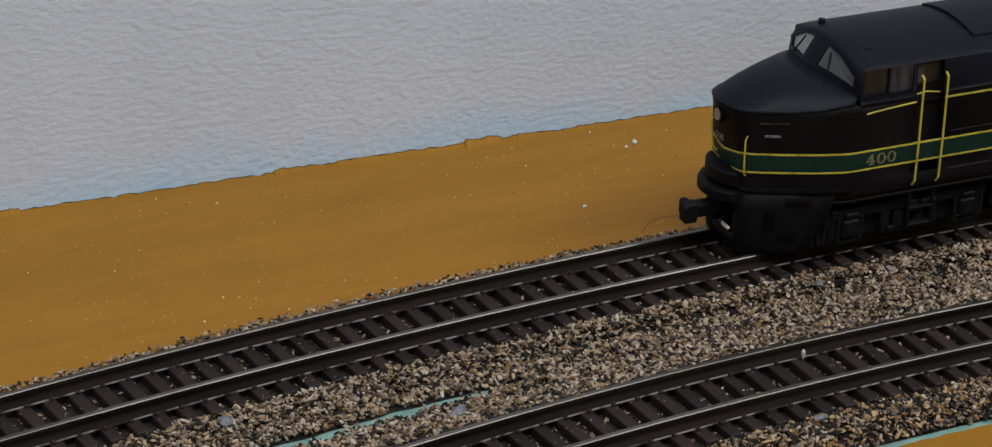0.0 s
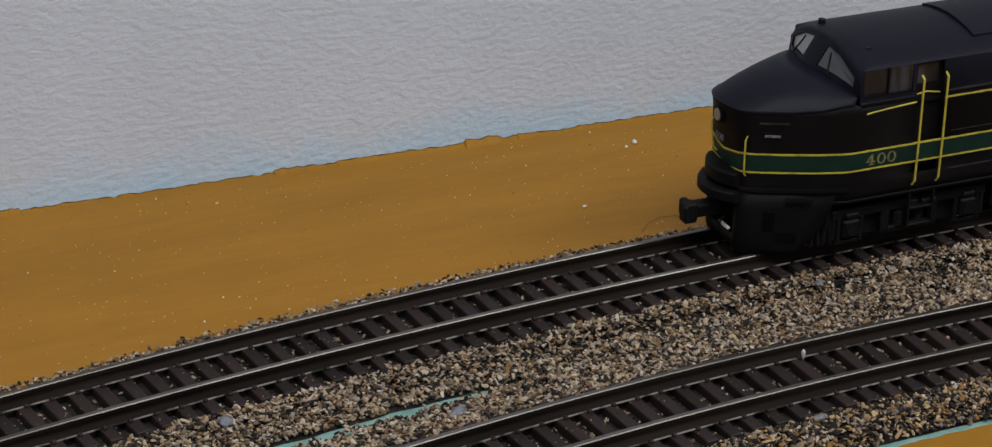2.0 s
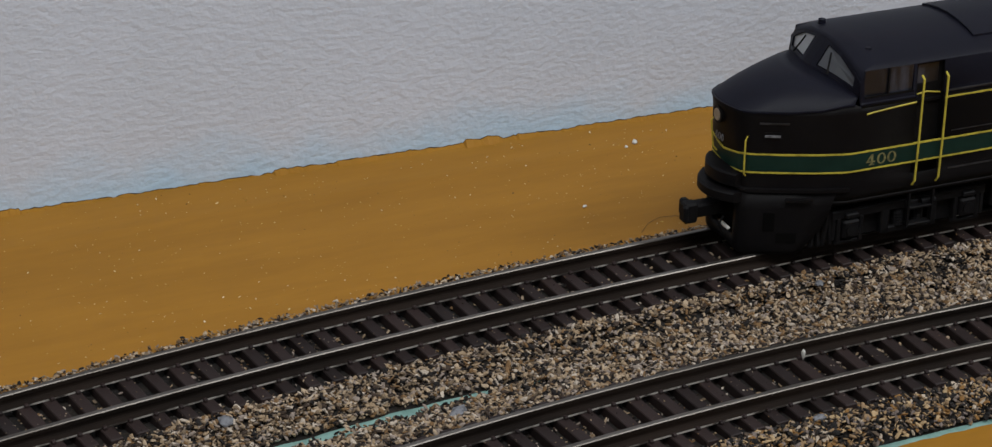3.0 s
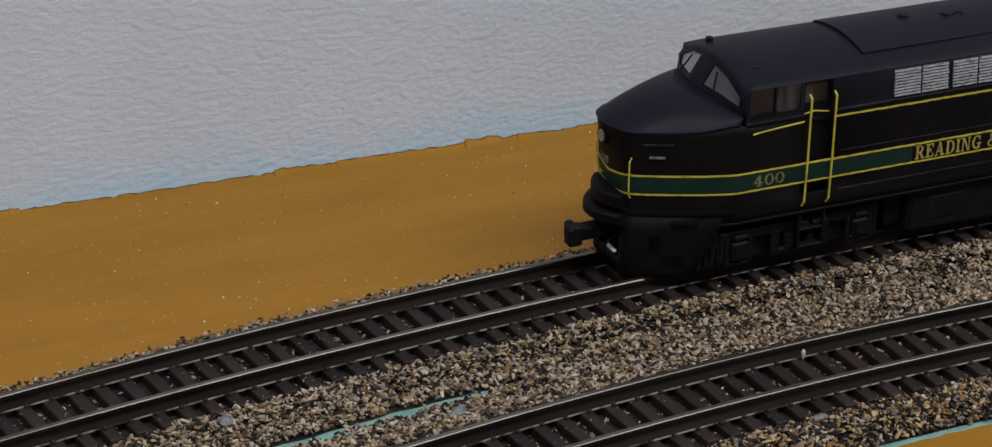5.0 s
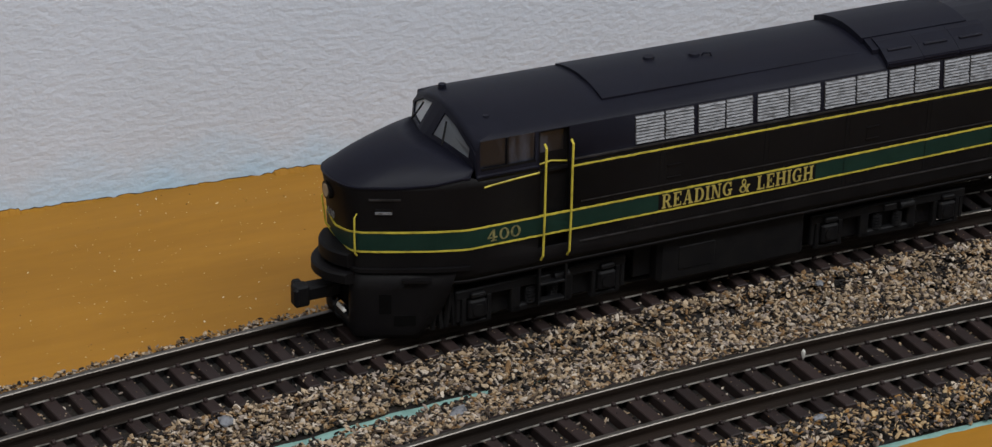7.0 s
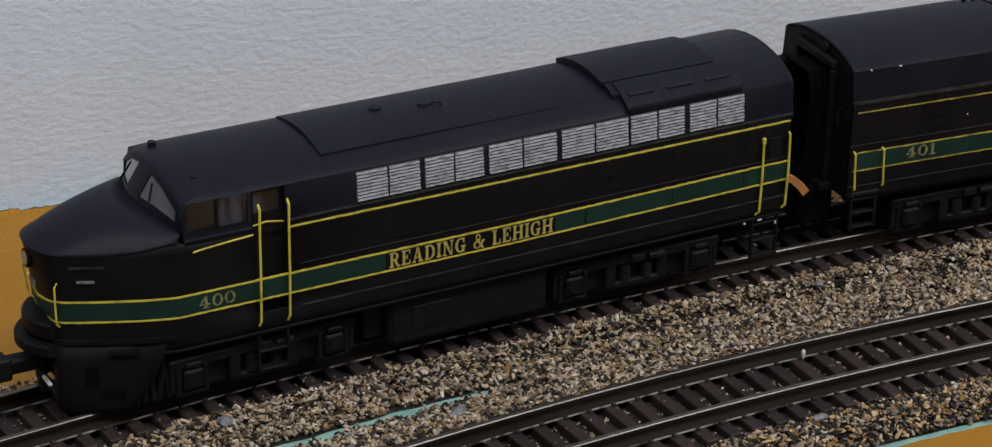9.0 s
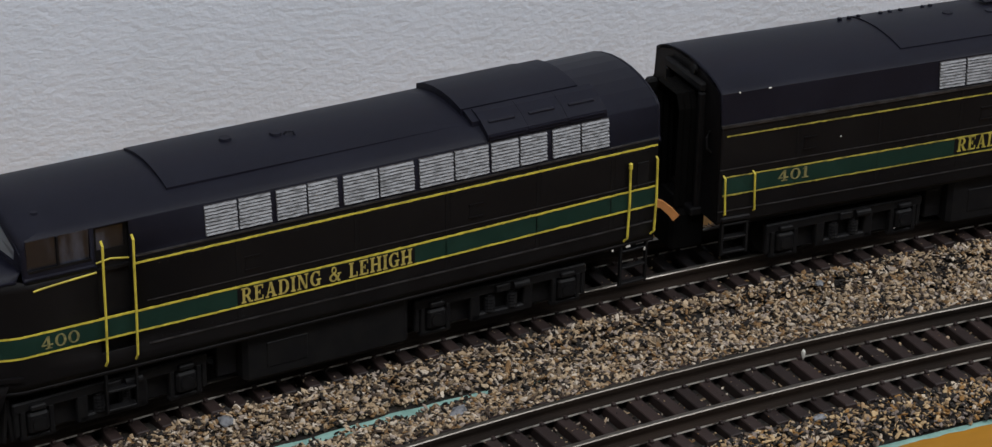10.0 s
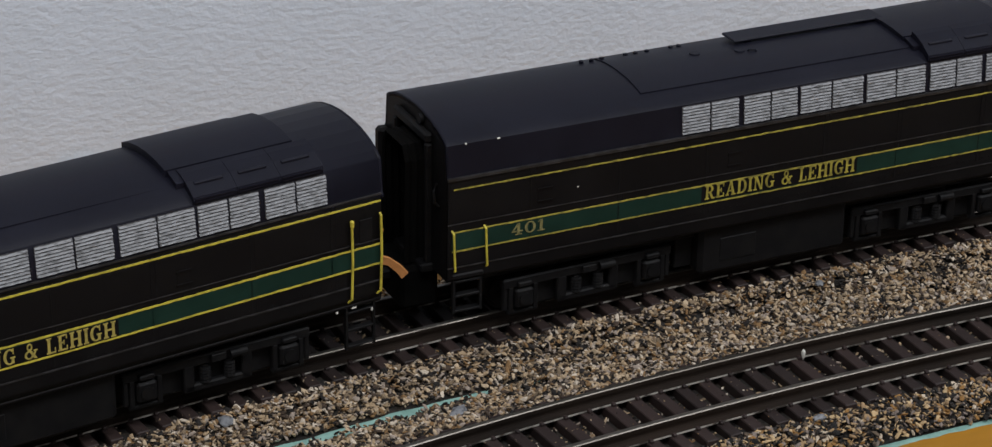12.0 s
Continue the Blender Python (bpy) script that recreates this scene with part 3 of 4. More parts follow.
def nose_block(x0, x1, z0, z1, out, inner):
    """A block lying along the -y side of the nose between two x and two heights."""
    bm = bmesh.new()
    xs = [x0 + (x1 - x0) * i / 3 for i in range(4)]
    grid_faces(bm, [[(x - 0.4 * o, -nose_y(x) - 0.9 * o, z) for x in xs] for o, z in ((inner, z0), (out, z0), (out, z1), (inner, z1))], close=False)
    for x in (x0, x1):
        bm.faces.new([bm.verts.new((x - 0.4 * o, -nose_y(x) - 0.9 * o, z)) for o, z in ((inner, z0), (out, z0), (out, z1), (inner, z1))])
    return bm


def bowed_step(z0, z1, tip, back, half):
    """A step across the nose with a bowed front edge."""
    bm = bmesh.new()
    ys = [half * (i / 6 - 1) for i in range(13)]
    edge = [(tip + (back - tip) * abs(y / half) ** 2.2, y) for y in ys]
    grid_faces(bm, [[(-48.5, y, z0) for x, y in edge], [(x + 0.25, y, z0) for x, y in edge], [(x, y, z0 + 0.2) for x, y in edge], [(x, y, z1 - 0.25) for x, y in edge],
                    [(x + 0.3, y, z1) for x, y in edge], [(-48.5, y, z1) for x, y in edge]])
    for i in (0, -1):
        x, y = edge[i]
        bm.faces.new([bm.verts.new(p) for p in ((-48.5, y, z0), (x + 0.25, y, z0), (x, y, z0 + 0.2), (x, y, z1 - 0.25), (x + 0.3, y, z1), (-48.5, y, z1))])
    return bm


def belt(bm, lo, hi, out, inner, path_of):
    """A raised band that follows the hull between two heights."""
    a, b, c, e = path_of(lo, inner), path_of(lo, out), path_of(hi, out), path_of(hi, inner)
    grid_faces(bm, [a, b, c, e])
    for ends in ((0,), (-1,)):
        i = ends[0]
        bm.faces.new([bm.verts.new(r[i]) for r in (a, b, c, e)])
    return bm


def wobble(x, z, amount=0.06):
    return amount * noise.noise(Vector((x * 0.9, z * 3.1, 6.0))) + amount * 0.6 * noise.noise(Vector((x * 2.7, z * 5.3, 1.0)))


def straight(x0, x1, uneven=0.06):
    """A path for belt() along the -y side only, with a slightly uneven line."""
    n = max(2, int((x1 - x0) * 2.2)) if uneven else 2
    xs = [x1 + (x0 - x1) * i / (n - 1) for i in range(n)]
    return lambda z, out: [(x, -10.1 - out, z + (wobble(x, z, uneven) if uneven else 0.0)) for x in xs]


STATIONS = (44.0, 30.0, 10.0, -10.0, -22.6, -26.9, -35.0)


def build_truck(parent, x):
    """A two-axle truck: sideframes, axle boxes, springs, bolster and two wheelsets."""
    truck = part("truck", boxes((-4.0, 4.0, -5.2, 5.2, 3.0, 5.2), (-1.6, 1.6, -7.4, 7.4, 3.2, 4.6), bevel=0.2), M_DARK, parent, "black moulded two-axle truck", at=pose(x * MM, 0, 0))
    for sgn in (-1, 1):
        bm = bmesh.new()
        y0, y1 = sorted((sgn * 7.7, sgn * 8.7))
        box(bm, -12.4, 12.4, y0, y1, 4.7, 6.1, bevel=0.2)
        box(bm, -4.3, 4.3, y0, y1, 1.3, 2.3, bevel=0.2)
        box(bm, -4.5, -3.1, y0, y1, 1.4, 5.0, bevel=0.15)
        box(bm, 3.1, 4.5, y0, y1, 1.4, 5.0, bevel=0.15)
        for ax in (-9.4, 9.4):
            for a in (ax - 2.1, ax + 1.4):
                box(bm, a, a + 0.7, y0, y1, 1.2, 4.9, bevel=0.12)
            box(bm, ax - 2.2, ax + 2.2, y0 + 0.1, y1 - 0.1, 0.95, 1.45, bevel=0.1)
        for a in (-12.3, 11.6):
            box(bm, a, a + 0.7, y0 + 0.1, y1 - 0.1, 1.6, 4.9, bevel=0.15)
        yi = sgn * 7.6
        box(bm, -11.2, 11.2, min(yi, yi - sgn * 0.3), max(yi, yi - sgn * 0.3), 1.5, 5.2)
        part("sideframe", bm, M_DARK, truck)
        for ax in (-9.4, 9.4):
            bm = boxes((ax - 1.3, ax + 1.3, sgn * 8.5 - 0.7, sgn * 8.5 + 0.7, 1.9, 4.6), bevel=0.3)
            cyl(bm, (ax, sgn * 9.2, 3.2), 0.85, 0.4, "y", 12)
            box(bm, ax - 1.0, ax + 1.0, sgn * 8.9 - 0.35, sgn * 8.9 + 0.35, 4.9, 5.6, bevel=0.15)
            part("axle_box", bm, M_DARK, truck)
        for a in (-1.6, 1.6):
            bm = bmesh.new()
            for k in range(5):
                cyl(bm, (a, sgn * 8.25, 2.5 + k * 0.42), 0.8, 0.3, "z", 10, 0.7)
            cyl(bm, (a, sgn * 8.25, 3.4), 0.5, 2.4, "z", 8)
            part("spring", bm, M_DARK, truck)
        part("brake_cylinder", cyl(boxes((-1.0, 1.0, sgn * 8.9 - 0.2, sgn * 8.9 + 0.2, 4.9, 5.9), bevel=0.1), (2.6, sgn * 8.9, 5.4), 0.55, 2.2, "x", 12), M_DARK, truck)
    sets = []
    for ax in (-9.4, 9.4):
        bm = bmesh.new()
        for sgn in (-1, 1):
            cyl(bm, (0, sgn * 4.95, 0), 3.15, 1.0, "y", 28)
            cyl(bm, (0, sgn * 4.2, 0), 3.65, 0.45, "y", 28)
            cyl(bm, (0, sgn * 5.5, 0), 1.0, 0.3, "y", 12)
            for k in range(4):
                a = k * math.pi / 2
                box(bm, 1.9 * math.cos(a) - 0.3, 1.9 * math.cos(a) + 0.3, sgn * 5.47 - 0.12, sgn * 5.47 + 0.12, 1.9 * math.sin(a) - 0.3, 1.9 * math.sin(a) + 0.3)
        cyl(bm, (0, 0, 0), 0.75, 9.0, "y", 12)
        w = part("wheelset", bm, M_DARK, truck, "dark metal wheelset", at=pose(ax * MM, 0, 3.15 * MM))
        sets.append((w, ax))
    return truck, sets


def build_grille(parent, x0, x1, z0, z1):
    """A silver louvred panel in the upper side, leaning in with it."""
    def yy(z, out):
        return -(9.78 - (z - 22.75) * 0.0917) - out
    bm = bmesh.new()
    grid_faces(bm, [[(x0, yy(z0, -0.3), z0), (x0, yy(z0, 0.06), z0), (x1, yy(z0, 0.06), z0), (x1, yy(z0, -0.3), z0)],
                    [(x0, yy(z1, -0.3), z1), (x0, yy(z1, 0.06), z1), (x1, yy(z1, 0.06), z1), (x1, yy(z1, -0.3), z1)]])
    n = 9
    rng = random.Random(int(x0 * 37 + 1000))
    silver = bmesh.new()
    for k in range(n):
        a = z0 + (z1 - z0) * (k + 0.10) / n
        b = z0 + (z1 - z0) * (k + 0.74) / n
        grid_faces(bm, [[(x0, yy(a, 0.04), a), (x1, yy(a, 0.04), a)], [(x0, yy(a, 0.24), a), (x1, yy(a, 0.24), a)], [(x0, yy(b, 0.08), b), (x1, yy(b, 0.08), b)]])
        xa, xb = x0 + abs(rng.gauss(0, 0.09)) - 0.03, x1 - abs(rng.gauss(0, 0.09)) + 0.03
        xs = [xa + (xb - xa) * i / 9 for i in range(10)]
        top, low_edge = [], []
        for x in xs:
            d = rng.uniform(-0.08, 0.05)
            top.append((x, yy(b, 0.10) - 0.012, b + d * 0.6))
            low_edge.append((x, yy(a, 0.26) - 0.012, a - rng.uniform(-0.04, 0.03)))
        grid_faces(silver, [low_edge, top])
    grille = part("grille", bm, M_TARNISH, parent, "dull grey louvred grille")
    part("slat_paint", silver, M_SILVER, grille, "rough silver drybrushed paint on the slats")


def lower(z, low):
    return z - low * max(0.0, (z - 26.35) / 3.05)


def roof_z(y, low=0.0):
    return lower(roof_line(y), low)


def roof_line(y):
    for (ya, za), (yb, zb) in zip(SECTION[4:], SECTION[5:]):
        if yb <= abs(y) <= ya:
            return zb + (za - zb) * (abs(y) - yb) / (ya - yb)
    return 29.4


def roof_patch(bm, x0, x1, ya, yb, lift, low=0.0, n=10):
    """A raised panel that follows the roof's curve between two y."""
    top = []
    for i in range(n + 1):
        y = ya + (yb - ya) * i / n
        top.append(y)
    rows = []
    for x, dz in ((x0, -0.3), (x0, lift), (x1, lift), (x1, -0.3)):
        rows.append([(x, top[0], roof_z(top[0], low) - 0.3)] + [(x, y, roof_z(y, low) + dz) for y in top] + [(x, top[-1], roof_z(top[-1], low) - 0.3)])
    grid_faces(bm, rows)
    return bm


def seams(parent, xs, z0, z1, y, name="panel_seam"):
    bm = bmesh.new()
    for x in xs:
        box(bm, x - 0.09, x + 0.09, -y - 0.05, -y + 0.1, z0, z1)
        box(bm, x + 0.55, x + 0.62, -y - 0.03, -y + 0.1, z0, z1)
    part(name, bm, M_DARK, parent)


def rivets(parent, rows):
    bm = bmesh.new()
    for x0, x1, step, z in rows:
        x = x0
        while x < x1:
            box(bm, x - 0.07, x + 0.07, -10.17, -10.0, z - 0.07, z + 0.07)
            x += step
    part("rivets", bm, M_BLACK, parent)


def build_common(u, x0, x1, bays, number, number_at, text_x, seam_x, low, tank_x):
    """What both units share: roof, grilles, underframe, lettering."""
    for a, b in bays:
        m = (a + b) / 2
        build_grille(u, a, m - 0.12, 22.45, 26.2)
        build_grille(u, m + 0.12, b, 22.45, 26.2)
    g0 = bays[0][0]
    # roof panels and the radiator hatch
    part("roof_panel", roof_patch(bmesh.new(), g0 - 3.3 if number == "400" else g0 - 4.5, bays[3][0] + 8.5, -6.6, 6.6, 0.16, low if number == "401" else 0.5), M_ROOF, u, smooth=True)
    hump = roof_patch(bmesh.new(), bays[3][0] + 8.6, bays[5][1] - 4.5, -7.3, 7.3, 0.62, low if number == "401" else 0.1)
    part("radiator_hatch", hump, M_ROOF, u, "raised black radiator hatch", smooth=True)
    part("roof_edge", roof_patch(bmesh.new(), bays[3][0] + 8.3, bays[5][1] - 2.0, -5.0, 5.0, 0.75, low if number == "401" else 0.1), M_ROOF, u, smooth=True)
    for k in range(3):
        a = bays[4][0] - 0.4 + k * 5.75
        bm = bmesh.new()
        sec = [(-9.5, 26.4), (-9.62, 26.9), (-9.5, 27.35), (-8.8, 27.8), (-7.6, 28.55), (-6.2, 29.1), (-5.2, 29.3), (-5.0, 28.4)]
        grid_faces(bm, [[(a, y, z) for y, z in sec], [(a + 5.71, y, z) for y, z in sec]])
        for x in (a, a + 5.71):
            bm.faces.new([bm.verts.new((x, y, z)) for y, z in sec])
        for z, y in ((26.7, -9.6), (27.05, -9.6)):
            box(bm, a + 0.2, a + 5.25, y - 0.12, y + 0.1, z - 0.08, z + 0.1)
        box(bm, a + 0.9, a + 4.6, -8.2, -7.6, 28.2, 28.5, bevel=0.06)
        part("vent_housing", bm, M_ROOF, u, "black louvred roof vent housing")
    # exhaust stacks and lift rings
    bm = bmesh.new()
    for x, y in ((g0 + 7.5, 1.0), (g0 + 13.5, -0.4)):
        cyl(bm, (x, y, 29.45 - low), 0.85, 0.5, "z", 16, 0.7)
    part("exhaust_stack", bm, M_ROOF, u)
    bm = bmesh.new()
    rod(bm, [(g0 + 14.4, -0.8, 29.3 - low), (g0 + 14.6, -1.0, 29.75 - low), (g0 + 15.4, -1.3, 29.75 - low), (g0 + 15.6, -1.5, 29.2 - low)], 0.14)
    part("lift_ring", bm, M_ROOF, u)
    # underframe, tank and underside
    part("underframe", boxes((-40.0 if number == "400" else x0 + 4, x1 - 1, -7.6, 7.6, 6.2, 8.2), bevel=0.2), M_DARK, u)
    tank = boxes((tank_x[0], tank_x[1], -9.0, 9.0, 0.9, 8.0), bevel=0.6)
    box(tank, tank_x[0] + 3, tank_x[0] + 8.5, -9.1, -8.9, 2.6, 6.0, bevel=0.1)
    part("fuel_tank", tank, M_DARK, u, "black fuel tank between the trucks")
    part("equipment_box", boxes((tank_x[0] - 2.9, tank_x[0] - 0.3, -7.4, -6.2, 2.0, 8.1), bevel=0.15), M_DARK, u)
    seams(u, seam_x, 10.6, 22.0, 10.1)
    rivets(u, [(g0 - 6, x1 - 1, 1.05, 15.55), (g0 - 6, x1 - 1, 1.05, 10.95), (g0 - 6, x1 - 1, 1.05, 20.55)])
    for a in (seam_x[0] + 1.0, seam_x[2] + 3.2):
        bm = bmesh.new()
        for z in (16.9, 18.6):
            box(bm, a, a + 2.0, -10.26, -10.0, z, z + 0.2)
        box(bm, a + 0.1, a + 1.9, -10.14, -10.0, 17.1, 18.6)
        part("hatch", bm, M_BLACK, u, "small hatch with two ribs")
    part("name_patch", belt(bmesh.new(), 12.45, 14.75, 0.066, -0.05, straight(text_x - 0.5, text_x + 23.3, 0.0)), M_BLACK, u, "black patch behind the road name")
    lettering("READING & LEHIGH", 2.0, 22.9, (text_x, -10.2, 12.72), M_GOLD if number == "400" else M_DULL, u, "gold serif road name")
    lettering(number, 1.6, 4.6, (number_at, -10.2, 12.9), M_FADED, u, "faded gold unit number", "number")


def build_cab_unit():
    u = thing("cab_diesel_locomotive", "black shark-nosed model diesel with green band and yellow stripes", "locomotive", "train units")
    # lower hull with the cab door left open on both sides
    zs = [8.0, 8.9, 10.5, 12.0, 15.2, 18.0, 20.6, 21.4]
    bm = bmesh.new()
    rows = [plan_a(z, -0.15 if z == 8.0 else 0.0, STATIONS) for z in zs]
    rows[-1] = [(x, y, crease_z(x, y) if x < -36.2 else z) for x, y, z in rows[-1]]
    skip = {(i, j) for i in range(2, 7) for j in (5,)}
    n = len(rows[0])
    skip |= {(i, n - 2 - 5) for i in range(2, 7)}
    vs = grid_faces(bm, rows, skip)
    bm.faces.new([bm.verts.new(p) for p in rows[0]])
    solid(part("body", bm, M_BLACK, u, "black painted lower body", smooth=True), 0.45)
    # nose hood
    bm = bmesh.new()
    crease = [(x, y, crease_z(x, y)) for x, y, z in plan_a(21.4, 0.0, ()) if x < -36]
    rows = []
    for v in (0.0, 0.03, 0.08, 0.15, 0.25, 0.4, 0.55, 0.75, 1.0):
        row = []
        for x, y, z in crease:
            yt = y / 10.1 * 9.3
            xt, zt = -38.7 + 3.1 * (abs(yt) / 9.3) ** 1.6, 24.75 - 1.9 * (abs(yt) / 9.3) ** 2.2
            row.append((x + (xt - x) * v, y + (yt - y) * v, z + (zt - z) * (1 - (1 - v) ** 2.0)))
        rows.append(row)
    grid_faces(bm, rows)
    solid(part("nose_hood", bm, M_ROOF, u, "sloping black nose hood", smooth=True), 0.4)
    # upper body: side windows and door heads are open
    sts = [-35.0, -27.4, -26.9, -22.6, -10.0, 10.0, 30.0, 49.5]
    full = [(-y, z) for y, z in SECTION] + [(y, z) for y, z in reversed(SECTION[:-1])]
    n = len(full)

    def front_x(y, z):
        return -36.2 + 0.5 * (abs(y) / 9.4) ** 2.4
    def drop(z, d):
        return z - d * max(0.0, (z - 26.35) / 3.05)
    rows = [[(front_x(y, z), y * (1 - 0.02 * (z > 26)), drop(z, 1.15) - 1.4 * (z > 26) * (abs(y) / 9.4) ** 2) for y, z in full], [(front_x(y, z) + 0.9 - 0.3 * (abs(y) / 9.4) ** 2.4, y, drop(z, 0.9) - 0.65 * (z > 26) * (abs(y) / 9.4) ** 2) for y, z in full],
            [(-35.0 + 2.2 * (z > 26.6), y, drop(z, 0.8)) for y, z in full]] + [[(x, y, drop(z, d)) for y, z in full] for x, d in zip(sts[1:], (0.78, 0.78, 0.75, 0.68, 0.42, 0.15, 0.0))]
    skip = {(2, 3), (2, n - 2 - 3)} | {(4, j) for j in range(0, 4)} | {(4, n - 2 - j) for j in range(0, 4)}
    bm = bmesh.new()
    grid_faces(bm, rows, skip)
    bm.faces.new([bm.verts.new(p) for p in rows[-1]])
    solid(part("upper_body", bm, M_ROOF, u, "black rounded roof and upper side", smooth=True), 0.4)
    # windshield wall with two open panes
    cols = [-9.4, -8.35, -5.0, -2.0, -0.8, 0.8, 1.7, 5.0, 8.35, 9.4]
    rows = []
    for step in range(5):
        row = []
        for y in cols:
            v = (0.0, 0.14 + 0.16 * (abs(y) / 9.4) ** 2, 0.55, 0.90 - 0.12 * (abs(y) > 8), 1.0)[step]
            xb, zb = -38.7 + 3.1 * (abs(y) / 9.4) ** 1.6, 24.6 - 1.9 * (abs(y) / 9.4) ** 2.2
            zt = drop(roof_z(y), 1.2) - 1.4 * (abs(y) / 9.4) ** 2
            row.append((xb + (front_x(y, zt) - xb) * v, y, zb + (zt - zb) * v))
        rows.append(row)
    bm = bmesh.new()
    panes = [(i, j) for i in (1, 2) for j in (1, 2, 6, 7)]
    grid_faces(bm, rows, set(panes))
    solid(part("windshield_frame", bm, M_ROOF, u), 0.45)
    for js in ((1, 2, 3), (6, 7, 8)):
        bm = bmesh.new()
        grid_faces(bm, [[(rows[i][j][0] + 0.25, rows[i][j][1], rows[i][j][2]) for j in js] for i in (1, 2, 3)])
        solid(part("windshield", bm, M_PANE_DIM if js[0] == 1 else M_PANE_BRIGHT, u, "windshield pane with the brightness behind it put into its tint"), 0.2)
    bm = bmesh.new()
    for sg in (-1, 1):
        rod(bm, [(-37.9, sg * 4.6, 24.7), (-37.2, sg * 3.9, 26.2), (-36.8, sg * 3.5, 27.2)], 0.13)
    part("wiper", bm, M_DARK, u)
    for sg in (-1, 1):
        bm = boxes((-34.9, -27.5, sg * 9.35 - 0.1, sg * 9.35 + 0.1, 22.7, 26.4))
        part("side_window", bm, M_STREAKED, u, "dark cab side window with painted reflection streaks")
        bm = boxes((-31.4, -31.15, sg * 9.62 - 0.1, sg * 9.62 + 0.1, 22.7, 26.4), (-34.9, -27.4, sg * 9.75 - 0.12, sg * 9.75 + 0.12, 22.6, 22.85))
        part("window_mullion", bm, M_BLACK, u)
        y0, y1 = sorted((sg * 8.6, sg * 8.9))
        door = part("cab_door", boxes((-27.1, -22.4, y0, y1, 9.5, 23.2), (-27.1, -26.4, y0, y1, 23.2, 26.6), (-23.1, -22.4, y0, y1, 23.2, 26.6),
                                      (-26.4, -23.1, y0, y1, 25.9, 26.6)), M_DARK, u, "recessed black cab door")
        part("door_window", boxes((-26.4, -23.1, sg * 8.75 - 0.08, sg * 8.75 + 0.08, 23.2, 25.9)), M_STREAKED, door)
        part("door_jamb", boxes((-27.2, -26.9, min(sg * 8.6, sg * 9.4), max(sg * 8.6, sg * 9.4), 9.0, 26.2), (-22.6, -22.3, min(sg * 8.6, sg * 9.4), max(sg * 8.6, sg * 9.4), 9.0, 26.2),
                                (-27.2, -22.3, min(sg * 8.6, sg * 10.05), max(sg * 8.6, sg * 10.05), 9.0, 9.5)), M_DARK, u)
    part("cab_floor", boxes((-37.5, -22.0, -9.3, 9.3, 20.6, 21.0), (-21.9, -21.5, -9.0, 9.0, 9, 26), (-21.9, -21.5, -6.0, 6.0, 26, 27.8)), M_DARK, u)
    seat = boxes((-31.5, -29.5, -6.5, -3.5, 21, 22.6), (-30.0, -29.3, -6.5, -3.5, 22.4, 25.0), (-31.5, -29.5, 3.5, 6.5, 21, 22.6), (-30.0, -29.3, 3.5, 6.5, 22.4, 25.0), bevel=0.2)
    part("cab_seat", seat, M_DARK, u)
    # bands and stripes
    fine = [49.0 - 0.5 * i for i in range(169)]

    def whole(z, o):
        """The bands run level, rise a little at the tail and dip across the front."""
        out = []
        for x, y, zz in plan_a(z, o, fine):
            dip = 0.85 * max(0.0, 1 - abs(y) / 4.65) if x < -49.3 else 0.0
            out.append((x, y, zz - dip + 0.38 * max(0.0, min(1.0, (x - 8) / 36)) + wobble(x, z)))
        return out
    part("green_band", belt(bmesh.new(), 12.45, 14.95, 0.05, -0.1, whole), M_GREEN, u, "dark green painted band", smooth=True)
    part("yellow_stripe", belt(bmesh.new(), 14.9, 15.14, 0.09, -0.1, whole), M_YELLOW, u, "yellow painted stripe", smooth=True)
    part("yellow_stripe", belt(bmesh.new(), 12.26, 12.5, 0.09, -0.1, whole), M_YELLOW, u, "yellow painted stripe", smooth=True)
    part("yellow_stripe", belt(bmesh.new(), 21.05, 21.28, 0.09, -0.1, straight(-22.5, 49.4)), M_YELLOW, u, "yellow painted stripe")
    bm = bmesh.new()
    rod(bm, [(-34.6, -10.12, 20.45), (-33.6, -10.12, 20.6), (-30, -10.12, 20.9), (-27, -10.12, 21.1)], 0.13)
    rod(bm, [(-26.9, -8.95, 21.6), (-24.8, -8.95, 21.9), (-22.6, -8.95, 21.5)], 0.12)
    part("yellow_stripe", bm, M_YELLOW, u, "yellow painted stripe")
    part("belt_ridge", belt(bmesh.new(), 16.0, 16.12, 0.10, -0.1, straight(-21.0, 49.4, 0.0)), M_RIDGE, u)
    part("belt_ridge", belt(bmesh.new(), 10.35, 10.55, 0.12, -0.1, straight(-21.0, 49.4, 0.0)), M_RIDGE, u)
    part("belt_ridge", belt(bmesh.new(), 21.98, 22.14, 0.10, -0.3, straight(-22.4, 49.5, 0.0)), M_RIDGE, u)
    part("nose_ridge", belt(bmesh.new(), 21.28, 21.48, 0.10, -0.2, lambda z, o: [(x, y, zz - 21.4 + crease_z(x, y)) for x, y, zz in plan_a(z, o, ()) if x < -36.2]), M_ROOF, u, smooth=True)
    # sill lip and pilot under the nose
    lip = lambda z, o: [p for p in plan_a(z, o, ()) if p[0] < -36.2]
    part("sill_lip", belt(bmesh.new(), 9.6, 10.1, 0.45, -0.3, lip), M_BLACK, u, smooth=True)
    part("anticlimber", bowed_step(9.9, 11.9, -52.3, -50.6, 4.2), M_BLACK, u, "stepped black anticlimber", smooth=True)
    part("anticlimber", bowed_step(7.9, 9.4, -53.4, -51.1, 4.7), M_BLACK, u, "stepped black anticlimber", smooth=True)
    bm = bmesh.new()
    rows = []
